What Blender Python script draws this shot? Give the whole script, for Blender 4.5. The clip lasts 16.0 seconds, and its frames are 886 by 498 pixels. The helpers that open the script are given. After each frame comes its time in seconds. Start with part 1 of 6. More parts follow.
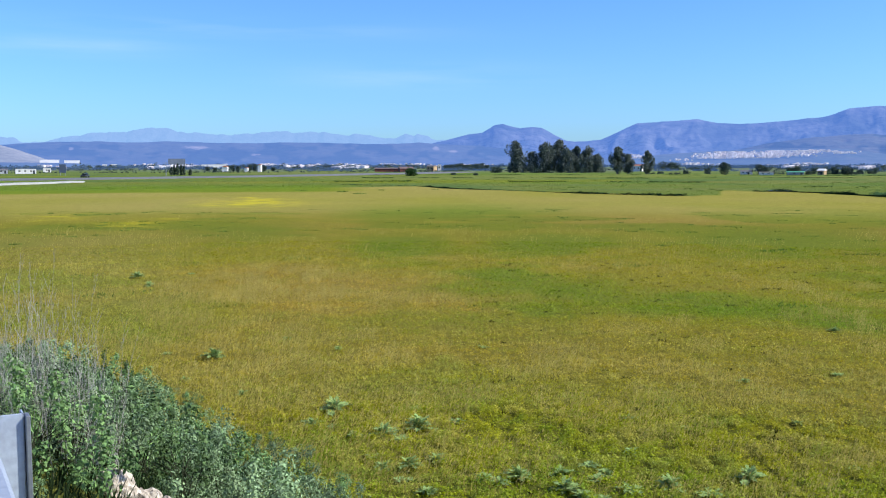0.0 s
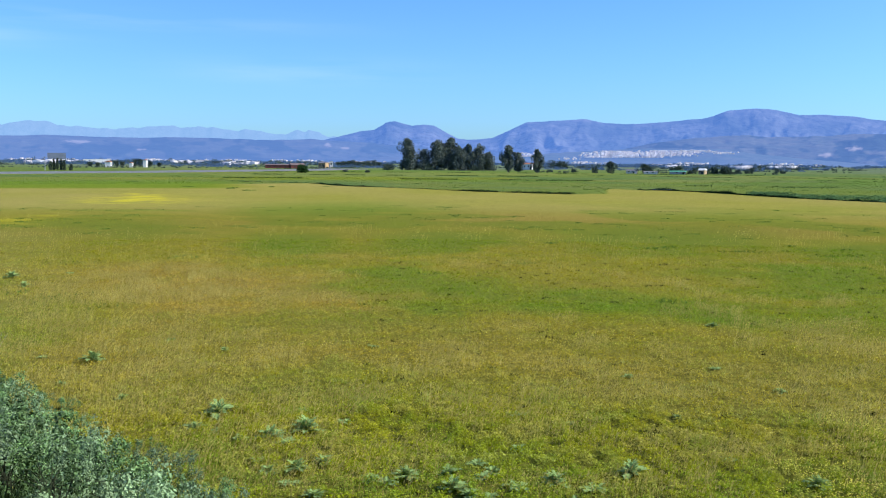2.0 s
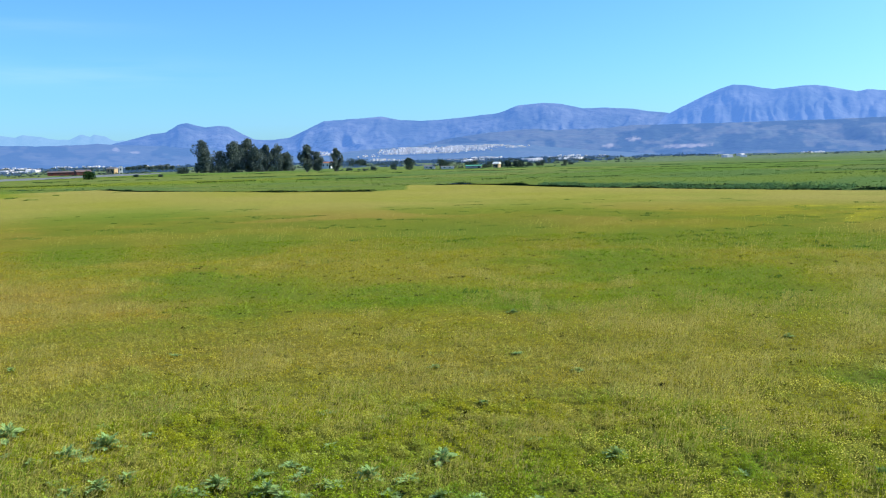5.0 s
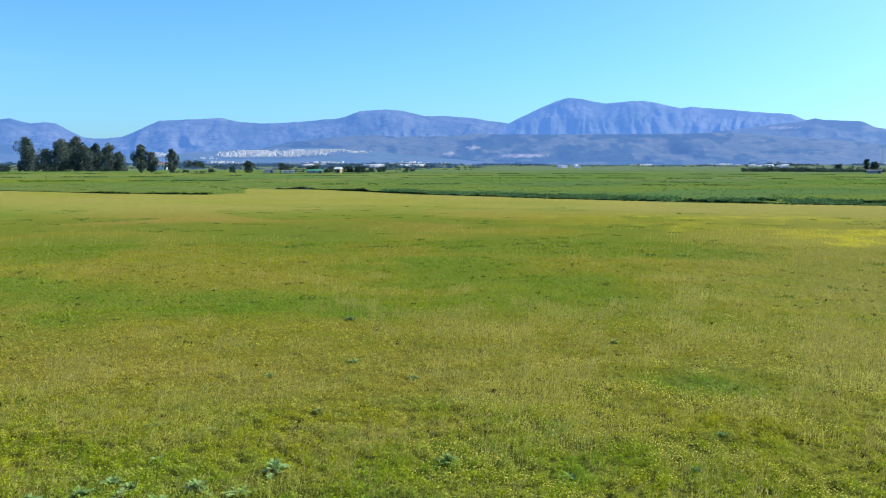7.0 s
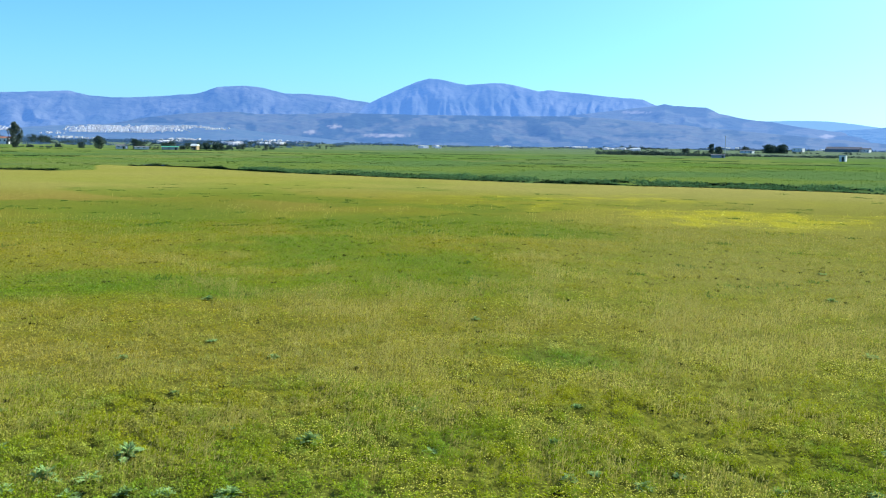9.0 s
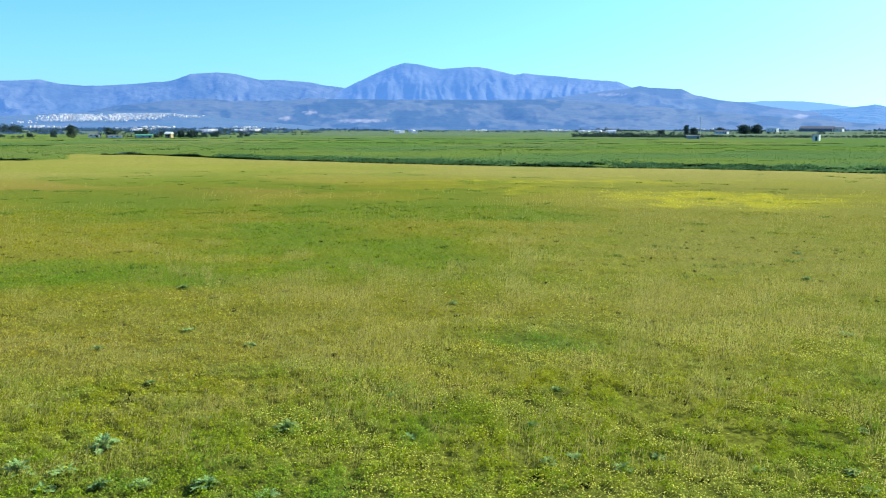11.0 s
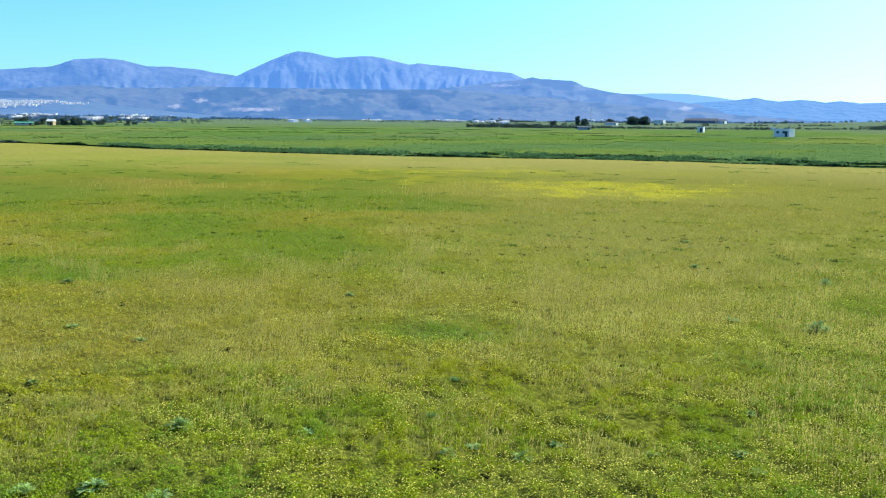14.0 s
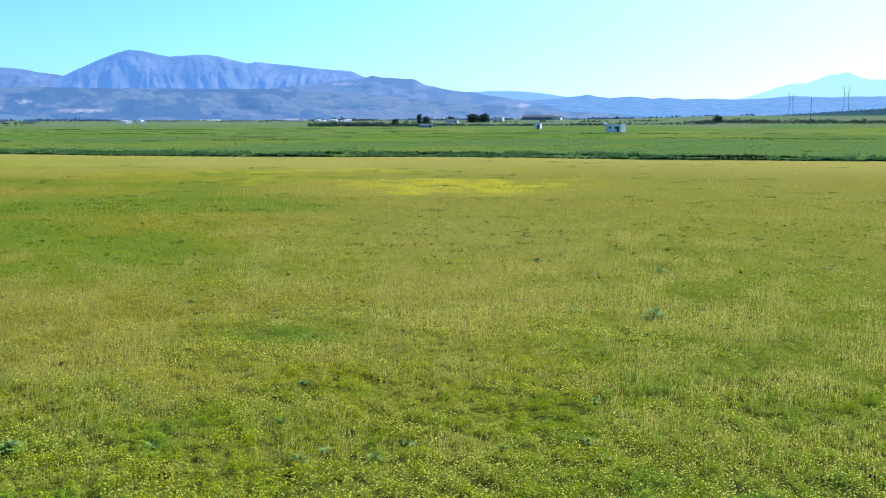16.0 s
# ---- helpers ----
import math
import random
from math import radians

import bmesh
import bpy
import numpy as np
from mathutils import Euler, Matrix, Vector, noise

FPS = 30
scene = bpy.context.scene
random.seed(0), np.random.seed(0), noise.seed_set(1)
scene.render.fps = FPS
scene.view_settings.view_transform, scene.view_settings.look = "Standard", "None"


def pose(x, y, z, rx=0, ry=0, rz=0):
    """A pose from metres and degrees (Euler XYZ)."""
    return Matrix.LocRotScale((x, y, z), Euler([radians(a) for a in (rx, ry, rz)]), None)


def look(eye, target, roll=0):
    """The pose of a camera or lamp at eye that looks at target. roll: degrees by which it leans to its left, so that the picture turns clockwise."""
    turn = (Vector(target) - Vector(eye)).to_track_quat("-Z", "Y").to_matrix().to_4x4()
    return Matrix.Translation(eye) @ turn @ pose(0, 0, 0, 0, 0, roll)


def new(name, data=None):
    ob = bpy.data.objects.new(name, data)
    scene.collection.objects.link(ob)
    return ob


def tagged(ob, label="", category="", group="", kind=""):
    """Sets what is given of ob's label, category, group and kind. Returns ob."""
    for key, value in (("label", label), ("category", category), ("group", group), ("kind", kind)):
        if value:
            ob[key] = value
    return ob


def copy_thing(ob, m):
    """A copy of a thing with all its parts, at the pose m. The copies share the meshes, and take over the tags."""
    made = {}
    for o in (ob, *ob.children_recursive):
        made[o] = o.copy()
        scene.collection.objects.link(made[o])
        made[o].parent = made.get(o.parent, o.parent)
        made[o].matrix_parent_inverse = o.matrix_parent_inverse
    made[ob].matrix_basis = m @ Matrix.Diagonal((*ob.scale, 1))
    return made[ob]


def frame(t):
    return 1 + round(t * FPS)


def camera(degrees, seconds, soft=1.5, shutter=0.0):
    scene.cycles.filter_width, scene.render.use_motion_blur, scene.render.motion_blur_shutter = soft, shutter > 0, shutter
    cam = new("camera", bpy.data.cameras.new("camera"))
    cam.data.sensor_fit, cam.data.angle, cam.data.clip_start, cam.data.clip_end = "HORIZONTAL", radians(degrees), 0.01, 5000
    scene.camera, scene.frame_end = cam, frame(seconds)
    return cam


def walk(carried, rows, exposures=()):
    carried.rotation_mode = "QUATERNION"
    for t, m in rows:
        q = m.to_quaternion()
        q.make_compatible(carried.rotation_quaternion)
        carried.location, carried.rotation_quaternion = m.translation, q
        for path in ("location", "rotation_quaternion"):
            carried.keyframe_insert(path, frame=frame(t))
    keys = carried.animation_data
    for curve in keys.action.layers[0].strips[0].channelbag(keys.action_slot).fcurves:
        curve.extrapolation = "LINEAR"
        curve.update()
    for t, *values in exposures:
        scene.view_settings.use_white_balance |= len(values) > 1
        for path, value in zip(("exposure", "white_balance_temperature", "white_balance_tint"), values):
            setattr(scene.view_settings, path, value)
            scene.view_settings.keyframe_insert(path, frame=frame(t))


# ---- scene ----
# ---------------------------------------------------------------- camera and its pan
cam = camera(49.13, 16.0, soft=1.1)
EYE = 4.6
ROWS = [  # seconds, x, y, z from the first eye, yaw, pitch, roll
    (0.0, -0.000, -0.000, -0.000, 0.00, -5.00, 0.02),
    (0.5, 0.011, 0.005, 0.018, -1.33, -5.04, 0.24),
    (1.0, 0.019, -0.002, 0.014, -2.98, -5.07, -0.08),
    (1.5, 0.026, 0.042, 0.022, -4.88, -5.07, -0.41),
    (2.0, 0.076, 0.078, 0.026, -6.38, -5.14, -0.47),
    (2.5, 0.077, 0.082, -0.001, -8.95, -5.06, -0.11),
    (3.0, 0.083, 0.079, 0.012, -11.38, -5.10, 0.06),
    (3.5, 0.064, 0.083, -0.008, -14.03, -5.05, -0.62),
    (4.0, 0.074, 0.091, -0.007, -15.68, -5.08, 0.05),
    (6.5, 0.113, 0.029, 0.017, -23.94, -5.37, 0.73),
    (7.0, 0.182, 0.076, 0.029, -27.43, -5.08, -0.08),
    (7.5, 0.190, 0.129, 0.002, -30.82, -4.58, -0.82),
    (8.0, 0.188, 0.113, -0.019, -33.00, -4.53, -0.83),
    (8.5, 0.219, 0.132, -0.017, -35.46, -5.02, -1.11),
    (9.0, 0.194, 0.127, -0.020, -35.66, -6.20, -0.97),
    (9.5, 0.240, 0.140, -0.021, -35.69, -6.77, 0.00),
    (10.0, 0.258, 0.165, -0.026, -36.67, -6.98, -0.02),
    (12.5, 0.285, 0.191, -0.042, -37.29, -7.22, -0.44),
    (13.0, 0.278, 0.299, -0.032, -39.84, -7.23, -0.54),
    (13.5, 0.271, 0.268, -0.044, -40.38, -7.20, -0.42),
    (14.0, 0.337, 0.308, -0.039, -43.20, -7.64, -0.64),
    (14.5, 0.374, 0.348, -0.051, -45.46, -7.82, -0.30),
    (15.0, 0.419, 0.371, -0.041, -48.03, -7.78, -0.10),
    (15.5, 0.434, 0.397, -0.069, -50.46, -7.69, -0.27),
    (16.0, 0.433, 0.396, -0.050, -52.35, -7.67, -0.01),
]
EXPOSURES = [(0.0, 0.47, 6500, 10), (4.0, 0.55, 6500, 0), (6.5, 0.60, 6500, -4), (7.2, 0.52, 6500, -4), (8.0, 0.49, 6500, -6), (9.5, 0.76, 6500, -9), (12.5, 0.76, 6500, -10), (14.5, 0.78, 6500, -9), (16.0, 0.74, 6500, -8)]
walk(cam, [(t, pose(x, y, EYE + z, 0, 0, yaw) @ pose(0, 0, 0, 90 + pitch) @ pose(0, 0, 0, 0, 0, -roll))
           for t, x, y, z, yaw, pitch, roll in ROWS], EXPOSURES)

# ---------------------------------------------------------------- sky, sun
SUN_AZ, SUN_EL = 99.0, 38.0
world = bpy.data.worlds.new("sky")
scene.world = world
world.use_nodes = True
wn, wl = world.node_tree.nodes, world.node_tree.links
sky = wn.new("ShaderNodeTexSky")
sky.sky_type, sky.sun_disc = "NISHITA", False
sky.sun_elevation, sky.sun_rotation = radians(SUN_EL), radians(SUN_AZ)
sky.air_density, sky.dust_density, sky.ozone_density = 1.0, 0.5, 2.0
tint = wn.new("ShaderNodeMix")
tint.data_type, tint.blend_type = "RGBA", "MULTIPLY"
tint.inputs[0].default_value = 1.0
tint.inputs[7].default_value = (0.46, 0.80, 1.40, 1)
wl.new(sky.outputs[0], tint.inputs[6])
# thin cirrus veils low over the far range
geo = wn.new("ShaderNodeTexCoord")
stretch = wn.new("ShaderNodeMapping")
stretch.inputs["Scale"].default_value = (2.2, 2.2, 26.0)
wl.new(geo.outputs["Generated"], stretch.inputs[0])
veil = wn.new("ShaderNodeTexNoise")
veil.inputs["Scale"].default_value, veil.inputs["Detail"].default_value = 2.6, 5.0
wl.new(stretch.outputs[0], veil.inputs[0])
ramp = wn.new("ShaderNodeMapRange")
ramp.inputs["From Min"].default_value, ramp.inputs["From Max"].default_value = 0.35, 0.75
ramp.inputs["To Max"].default_value = 1.0
wl.new(veil.outputs[0], ramp.inputs[0])


def maths(op, a, b=None):
    nd = wn.new("ShaderNodeMath")
    nd.operation = op
    for slot, v in ((0, a), (1, b)):
        if v is None:
            continue
        if isinstance(v, float):
            nd.inputs[slot].default_value = v
        else:
            wl.new(v, nd.inputs[slot])
    return nd.outputs[0]


axes = wn.new("ShaderNodeSeparateXYZ")
wl.new(geo.outputs["Generated"], axes.inputs[0])
bearing, rise_z = maths("ARCTAN2", axes.outputs[0], axes.outputs[1]), axes.outputs[2]
cloud = None
for at_az, at_el, wide, tall in ((-21.0, 6.5, 5.5, 0.55), (-1.5, 5.1, 6.5, 0.7), (-12.0, 7.6, 9.0, 0.5)):
    qa = maths("POWER", maths("ABSOLUTE", maths("DIVIDE", maths("SUBTRACT", bearing, radians(at_az)), radians(wide))), 2.0)
    qe = maths("POWER", maths("ABSOLUTE", maths("DIVIDE", maths("SUBTRACT", rise_z, math.sin(radians(at_el))), radians(tall))), 2.0)
    blob = maths("EXPONENT", maths("MULTIPLY", maths("ADD", qa, qe), -1.0))
    cloud = blob if cloud is None else maths("MAXIMUM", cloud, blob)
cover_fac = maths("MULTIPLY", maths("MULTIPLY", cloud, ramp.outputs[0]), 0.30)
cirrus = wn.new("ShaderNodeMix")
cirrus.data_type = "RGBA"
cirrus.inputs[7].default_value = (4.6, 6.0, 7.2, 1)
wl.new(cover_fac, cirrus.inputs[0])
wl.new(tint.outputs[2], cirrus.inputs[6])
# the white aureole round the sun in hazy spring air
toward = Vector((math.sin(radians(SUN_AZ)) * math.cos(radians(SUN_EL)),
                 math.cos(radians(SUN_AZ)) * math.cos(radians(SUN_EL)), math.sin(radians(SUN_EL))))
dot = wn.new("ShaderNodeVectorMath")
dot.operation = "DOT_PRODUCT"
dot.inputs[1].default_value = toward
wl.new(geo.outputs["Generated"], dot.inputs[0])
front = wn.new("ShaderNodeMath")
front.operation = "MAXIMUM"
front.inputs[1].default_value = 0.0
wl.new(dot.outputs["Value"], front.inputs[0])
lobe = wn.new("ShaderNodeMath")
lobe.operation = "POWER"
lobe.inputs[1].default_value = 4.5
wl.new(front.outputs[0], lobe.inputs[0])
aureole = wn.new("ShaderNodeMix")
aureole.data_type, aureole.blend_type = "RGBA", "ADD"
aureole.inputs[7].default_value = (6.3, 5.3, 5.3, 1)
wl.new(lobe.outputs[0], aureole.inputs[0])
wl.new(cirrus.outputs[2], aureole.inputs[6])
wl.new(aureole.outputs[2], wn["Background"].inputs[0])
wn["Background"].inputs[1].default_value = 0.11

sun = new("sun", bpy.data.lights.new("sun", "SUN"))
sun.data.energy, sun.data.angle, sun.data.color = 4.8, radians(0.6), (1.0, 0.95, 0.86)
sun.matrix_world = look(toward * 100, (0, 0, 0))

# ---------------------------------------------------------------- small tools


def polar(az, d, z=0.0):
    """A place az degrees to the right of the first heading, d metres off."""
    return Vector((d * math.sin(radians(az)), d * math.cos(radians(az)), z))


def lattice(ix, iy, seed):
    h = (ix.astype(np.int64) * 374761393 + iy.astype(np.int64) * 668265263 + seed * 982451653) & 0xFFFFFFFF
    h = ((h ^ (h >> 13)) * 1274126177) & 0xFFFFFFFF
    return ((h ^ (h >> 16)) & 0xFFFF) / 65535.0


def vnoise(x, y, seed=0):
    x, y = np.asarray(x, float), np.asarray(y, float)
    ix, iy = np.floor(x), np.floor(y)
    fx, fy = x - ix, y - iy
    fx, fy = fx * fx * (3 - 2 * fx), fy * fy * (3 - 2 * fy)
    a, b = lattice(ix, iy, seed), lattice(ix + 1, iy, seed)
    c, d = lattice(ix, iy + 1, seed), lattice(ix + 1, iy + 1, seed)
    return (a * (1 - fx) + b * fx) * (1 - fy) + (c * (1 - fx) + d * fx) * fy


def fbm(x, y, octaves=4, seed=0):
    total, amp, norm = 0.0, 1.0, 0.0
    for k in range(octaves):
        total, norm = total + amp * vnoise(x * 2 ** k, y * 2 ** k, seed + 17 * k), norm + amp
        amp *= 0.5
    return total / norm


def smooth(e0, e1, x):
    t = np.clip((x - e0) / (e1 - e0), 0, 1)
    return t * t * (3 - 2 * t)


def mesh_of(name, verts, faces, material, smooth_shade=False):
    me = bpy.data.meshes.new(name)
    me.from_pydata([tuple(v) for v in verts], [], [tuple(f) for f in faces])
    me.materials.append(material)
    if smooth_shade:
        me.shade_smooth()
    return me


def tri_mesh(name, pts, material, attrs=None):
    """A mesh of loose triangles from an array (n, 3, 3); attrs: float values a triangle."""
    n = len(pts)
    me = bpy.data.meshes.new(name)
    me.vertices.add(3 * n)
    me.vertices.foreach_set("co", np.ascontiguousarray(pts, np.float32).ravel())
    me.loops.add(3 * n)
    me.loops.foreach_set("vertex_index", np.arange(3 * n, dtype=np.int32))
    me.polygons.add(n)
    me.polygons.foreach_set("loop_start", np.arange(0, 3 * n, 3, dtype=np.int32))
    me.update(calc_edges=True)
    for key, value in (attrs or {}).items():
        at = me.attributes.new(key, "FLOAT", "POINT")
        at.data.foreach_set("value", np.repeat(np.asarray(value, np.float32), 3))
    me.materials.append(material)
    return me


def part(name, bm, material, parent, label=""):
    """Links a bmesh, or a finished mesh, as one part of a thing."""
    if isinstance(bm, bmesh.types.BMesh):
        me = bpy.data.meshes.new(name)
        bm.to_mesh(me)
        bm.free()
        me.materials.append(material)
    else:
        me = bm
    ob = new(name, me)
    ob.parent = parent
    if label:
        tagged(ob, label)
    return ob


def thing(name, at, label, category, group="", turn=0.0):
    ob = new(name)
    ob.empty_display_size = 0.2
    ob.matrix_basis = pose(at[0], at[1], at[2], 0, 0, turn)
    return tagged(ob, label, category, group)


def box(bm, lo, hi, bevel=0.0):
    made = bmesh.ops.create_cube(bm, size=1.0)["verts"]
    for v in made:
        v.co = Vector([lo[i] + (v.co[i] + 0.5) * (hi[i] - lo[i]) for i in range(3)])
    if bevel:
        edges = list({e for v in made for e in v.link_edges})
        bmesh.ops.bevel(bm, geom=edges, offset=bevel, segments=1, affect="EDGES")


def boxed(lo, hi, bevel=0.0):
    bm = bmesh.new()
    box(bm, lo, hi, bevel)
    return bm


def tube(bm, path, radii, sides=7):
    rings = []
    for i, p in enumerate(path):
        p = Vector(p)
        way = (Vector(path[min(i + 1, len(path) - 1)]) - Vector(path[max(i - 1, 0)])).normalized()
        a = way.orthogonal().normalized()
        b = way.cross(a)
        rings.append([bm.verts.new(p + radii[i] * (a * math.cos(2 * math.pi * k / sides) + b * math.sin(2 * math.pi * k / sides)))
                      for k in range(sides)])
    for r0, r1 in zip(rings, rings[1:]):
        for k in range(sides):
            bm.faces.new((r0[k], r0[(k + 1) % sides], r1[(k + 1) % sides], r1[k]))
    bm.faces.new(rings[-1])
    bm.faces.new(rings[0][::-1])


# ---------------------------------------------------------------- materials
def material(name, colour, rough=0.8, vary=0.25, scale=3.0, fine=30.0, bump=0.0, metal=0.0, second=None, haze_glow=None, gloss=None, through_light=0.0, bare=None, crags=0.0, each=0.0):
    """A surface with grain and stains at two scales, and a per-object shade."""
    m = bpy.data.materials.new(name)
    m.use_nodes = True
    nt = m.node_tree
    nodes, links = nt.nodes, nt.links
    bsdf = nodes["Principled BSDF"]
    bsdf.inputs["Roughness"].default_value, bsdf.inputs["Metallic"].default_value = rough, metal
    bsdf.inputs["Specular IOR Level"].default_value = 0.3 if gloss is None else gloss
    co = nodes.new("ShaderNodeTexCoord")
    big, small = nodes.new("ShaderNodeTexNoise"), nodes.new("ShaderNodeTexNoise")
    for nd, s in ((big, scale), (small, fine)):
        nd.inputs["Scale"].default_value, nd.inputs["Detail"].default_value = s, 4.0
        links.new(co.outputs["Object"], nd.inputs[0])
    mix = nodes.new("ShaderNodeMix")
    mix.data_type = "RGBA"
    c = colour
    d = second or tuple(v * (1 - vary) for v in c)
    mix.inputs[6].default_value, mix.inputs[7].default_value = (*c, 1), (*d, 1)
    rampm = nodes.new("ShaderNodeMapRange")
    rampm.inputs["From Min"].default_value, rampm.inputs["From Max"].default_value = 0.35, 0.65
    links.new(big.outputs[0], rampm.inputs[0])
    links.new(rampm.outputs[0], mix.inputs[0])
    hsv = nodes.new("ShaderNodeHueSaturation")
    val = nodes.new("ShaderNodeMapRange")
    val.inputs["From Min"].default_value, val.inputs["From Max"].default_value = 0.3, 0.7
    val.inputs["To Min"].default_value, val.inputs["To Max"].default_value = 1 - vary * 0.8, 1 + vary * 0.8
    links.new(small.outputs[0], val.inputs[0])
    links.new(val.outputs[0], hsv.inputs["Value"])
    if each:
        own, span, times = nodes.new("ShaderNodeObjectInfo"), nodes.new("ShaderNodeMapRange"), nodes.new("ShaderNodeMath")
        span.inputs["To Min"].default_value, span.inputs["To Max"].default_value = 1 - each, 1 + each * 0.4
        times.operation = "MULTIPLY"
        links.new(own.outputs["Random"], span.inputs[0])
        links.new(span.outputs[0], times.inputs[0])
        links.new(val.outputs[0], times.inputs[1])
        links.new(times.outputs[0], hsv.inputs["Value"])
    links.new(mix.outputs[2], hsv.inputs["Color"])
    if bare:  # bare rock and quarry cuts in the slope
        rock = nodes.new("ShaderNodeMix")
        rock.data_type = "RGBA"
        rock.inputs[7].default_value = (*bare, 1)
        cut = nodes.new("ShaderNodeAttribute")
        cut.attribute_name = "bare"
        links.new(cut.outputs["Fac"], rock.inputs[0])
        wood = nodes.new("ShaderNodeMix")
        wood.data_type = "RGBA"
        wood.inputs[7].default_value = (0.022, 0.042, 0.032, 1)
        stand = nodes.new("ShaderNodeAttribute")
        stand.attribute_name = "woods"
        links.new(stand.outputs["Fac"], wood.inputs[0])
        links.new(mix.outputs[2], wood.inputs[6])
        links.new(wood.outputs[2], rock.inputs[6])
        links.new(rock.outputs[2], hsv.inputs["Color"])
    links.new(hsv.outputs[0], bsdf.inputs["Base Color"])
    if bump:
        bp = nodes.new("ShaderNodeBump")
        bp.inputs["Strength"].default_value, bp.inputs["Distance"].default_value = bump, 0.02
        links.new(small.outputs[0], bp.inputs["Height"])
        links.new(bp.outputs[0], bsdf.inputs["Normal"])
    if crags:  # broken rock and gullies, metres deep
        rough_n = nodes.new("ShaderNodeTexNoise")
        rough_n.inputs["Scale"].default_value, rough_n.inputs["Detail"].default_value = 0.016, 7.0
        links.new(co.outputs["Object"], rough_n.inputs[0])
        bp = nodes.new("ShaderNodeBump")
        bp.inputs["Strength"].default_value, bp.inputs["Distance"].default_value = 1.0, crags
        links.new(rough_n.outputs[0], bp.inputs["Height"])
        links.new(bp.outputs[0], bsdf.inputs["Normal"])
    out = nodes["Material Output"]
    if through_light:
        tr = nodes.new("ShaderNodeBsdfTranslucent")
        links.new(hsv.outputs[0], tr.inputs[0])
        mx = nodes.new("ShaderNodeMixShader")
        mx.inputs[0].default_value = through_light
        links.new(bsdf.outputs[0], mx.inputs[1])
        links.new(tr.outputs[0], mx.inputs[2])
        links.new(mx.outputs[0], out.inputs[0])
    # distance haze, mixed into the surface as steady emission
    if haze_glow:
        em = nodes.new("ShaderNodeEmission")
        em.inputs[0].default_value = (*haze_glow[0], 1)
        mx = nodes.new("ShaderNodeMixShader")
        mx.inputs[0].default_value = haze_glow[1]
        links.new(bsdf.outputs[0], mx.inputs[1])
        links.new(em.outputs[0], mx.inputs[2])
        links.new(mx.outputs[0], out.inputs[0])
    return m


def meadow(name, blades):
    """Meadow colours after the cover of the land: olive sward, tawny seed grass, lush green, yellow bloom, bare ditch,
    with painted haze and shade.
    """
    m = bpy.data.materials.new(name)
    m.use_nodes = True
    nodes, links = m.node_tree.nodes, m.node_tree.links
    bsdf = nodes["Principled BSDF"]
    bsdf.inputs["Roughness"].default_value = 0.9
    bsdf.inputs["Specular IOR Level"].default_value = 0.0
    co = nodes.new("ShaderNodeTexCoord")

    def attr(key):
        a = nodes.new("ShaderNodeAttribute")
        a.attribute_name = key
        return a.outputs["Fac"]

    def noise_at(scale, detail=4.0):
        nd = nodes.new("ShaderNodeTexNoise")
        nd.inputs["Scale"].default_value, nd.inputs["Detail"].default_value = scale, detail
        links.new(co.outputs["Object"], nd.inputs[0])
        return nd.outputs[0]

    def ranged(src, a, b, lo=0.0, hi=1.0):
        r = nodes.new("ShaderNodeMapRange")
        r.inputs["From Min"].default_value, r.inputs["From Max"].default_value = a, b
        r.inputs["To Min"].default_value, r.inputs["To Max"].default_value = lo, hi
        links.new(src, r.inputs[0])
        return r.outputs[0]

    def mixed(fac, a, b):
        x = nodes.new("ShaderNodeMix")
        x.data_type = "RGBA"
        if isinstance(fac, float):
            x.inputs[0].default_value = fac
        else:
            links.new(fac, x.inputs[0])
        for slot, c in ((6, a), (7, b)):
            if isinstance(c, tuple):
                x.inputs[slot].default_value = (*c, 1)
            else:
                links.new(c, x.inputs[slot])
        return x.outputs[2]

    speck = noise_at(9.0 if not blades else 1.2)
    broad = noise_at(0.35)
    base = mixed(ranged(broad, 0.35, 0.65), OLIVE, OLIVE_DARK)
    base = mixed(attr("tawny"), base, TAWNY)
    base = mixed(attr("straw"), base, STRAWY)
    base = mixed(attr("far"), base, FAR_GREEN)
    base = mixed(attr("hazy_fallow"), base, HAZY_FALLOW)
    base = mixed(attr("lush"), base, LUSH)
    base = mixed(attr("bloom"), base, BLOOM)
    base = mixed(attr("soil"), base, SOIL)
    # dry litter and the sward's own shading, both put into ground colour
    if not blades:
        base = mixed(attr("thatch_shade"), base, THATCH_SHADE)
    hsv = nodes.new("ShaderNodeHueSaturation")
    links.new(base, hsv.inputs["Color"])
    if blades:
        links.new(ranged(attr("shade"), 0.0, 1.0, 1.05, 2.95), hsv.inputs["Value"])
        links.new(ranged(attr("shade"), 0.0, 1.0, 1.15, 0.85), hsv.inputs["Saturation"])
    else:
        links.new(ranged(speck, 0.3, 0.7, 0.6, 1.3), hsv.inputs["Value"])
        bp = nodes.new("ShaderNodeBump")
        bp.inputs["Strength"].default_value, bp.inputs["Distance"].default_value = 0.8, 0.08
        links.new(speck, bp.inputs["Height"])
        links.new(bp.outputs[0], bsdf.inputs["Normal"])
    links.new(hsv.outputs[0], bsdf.inputs["Base Color"])
    if blades:
        tr = nodes.new("ShaderNodeBsdfTranslucent")
        links.new(hsv.outputs[0], tr.inputs[0])
        mx = nodes.new("ShaderNodeMixShader")
        mx.inputs[0].default_value = 0.34
        links.new(bsdf.outputs[0], mx.inputs[1])
        links.new(tr.outputs[0], mx.inputs[2])
        links.new(mx.outputs[0], nodes["Material Output"].inputs[0])
    return m


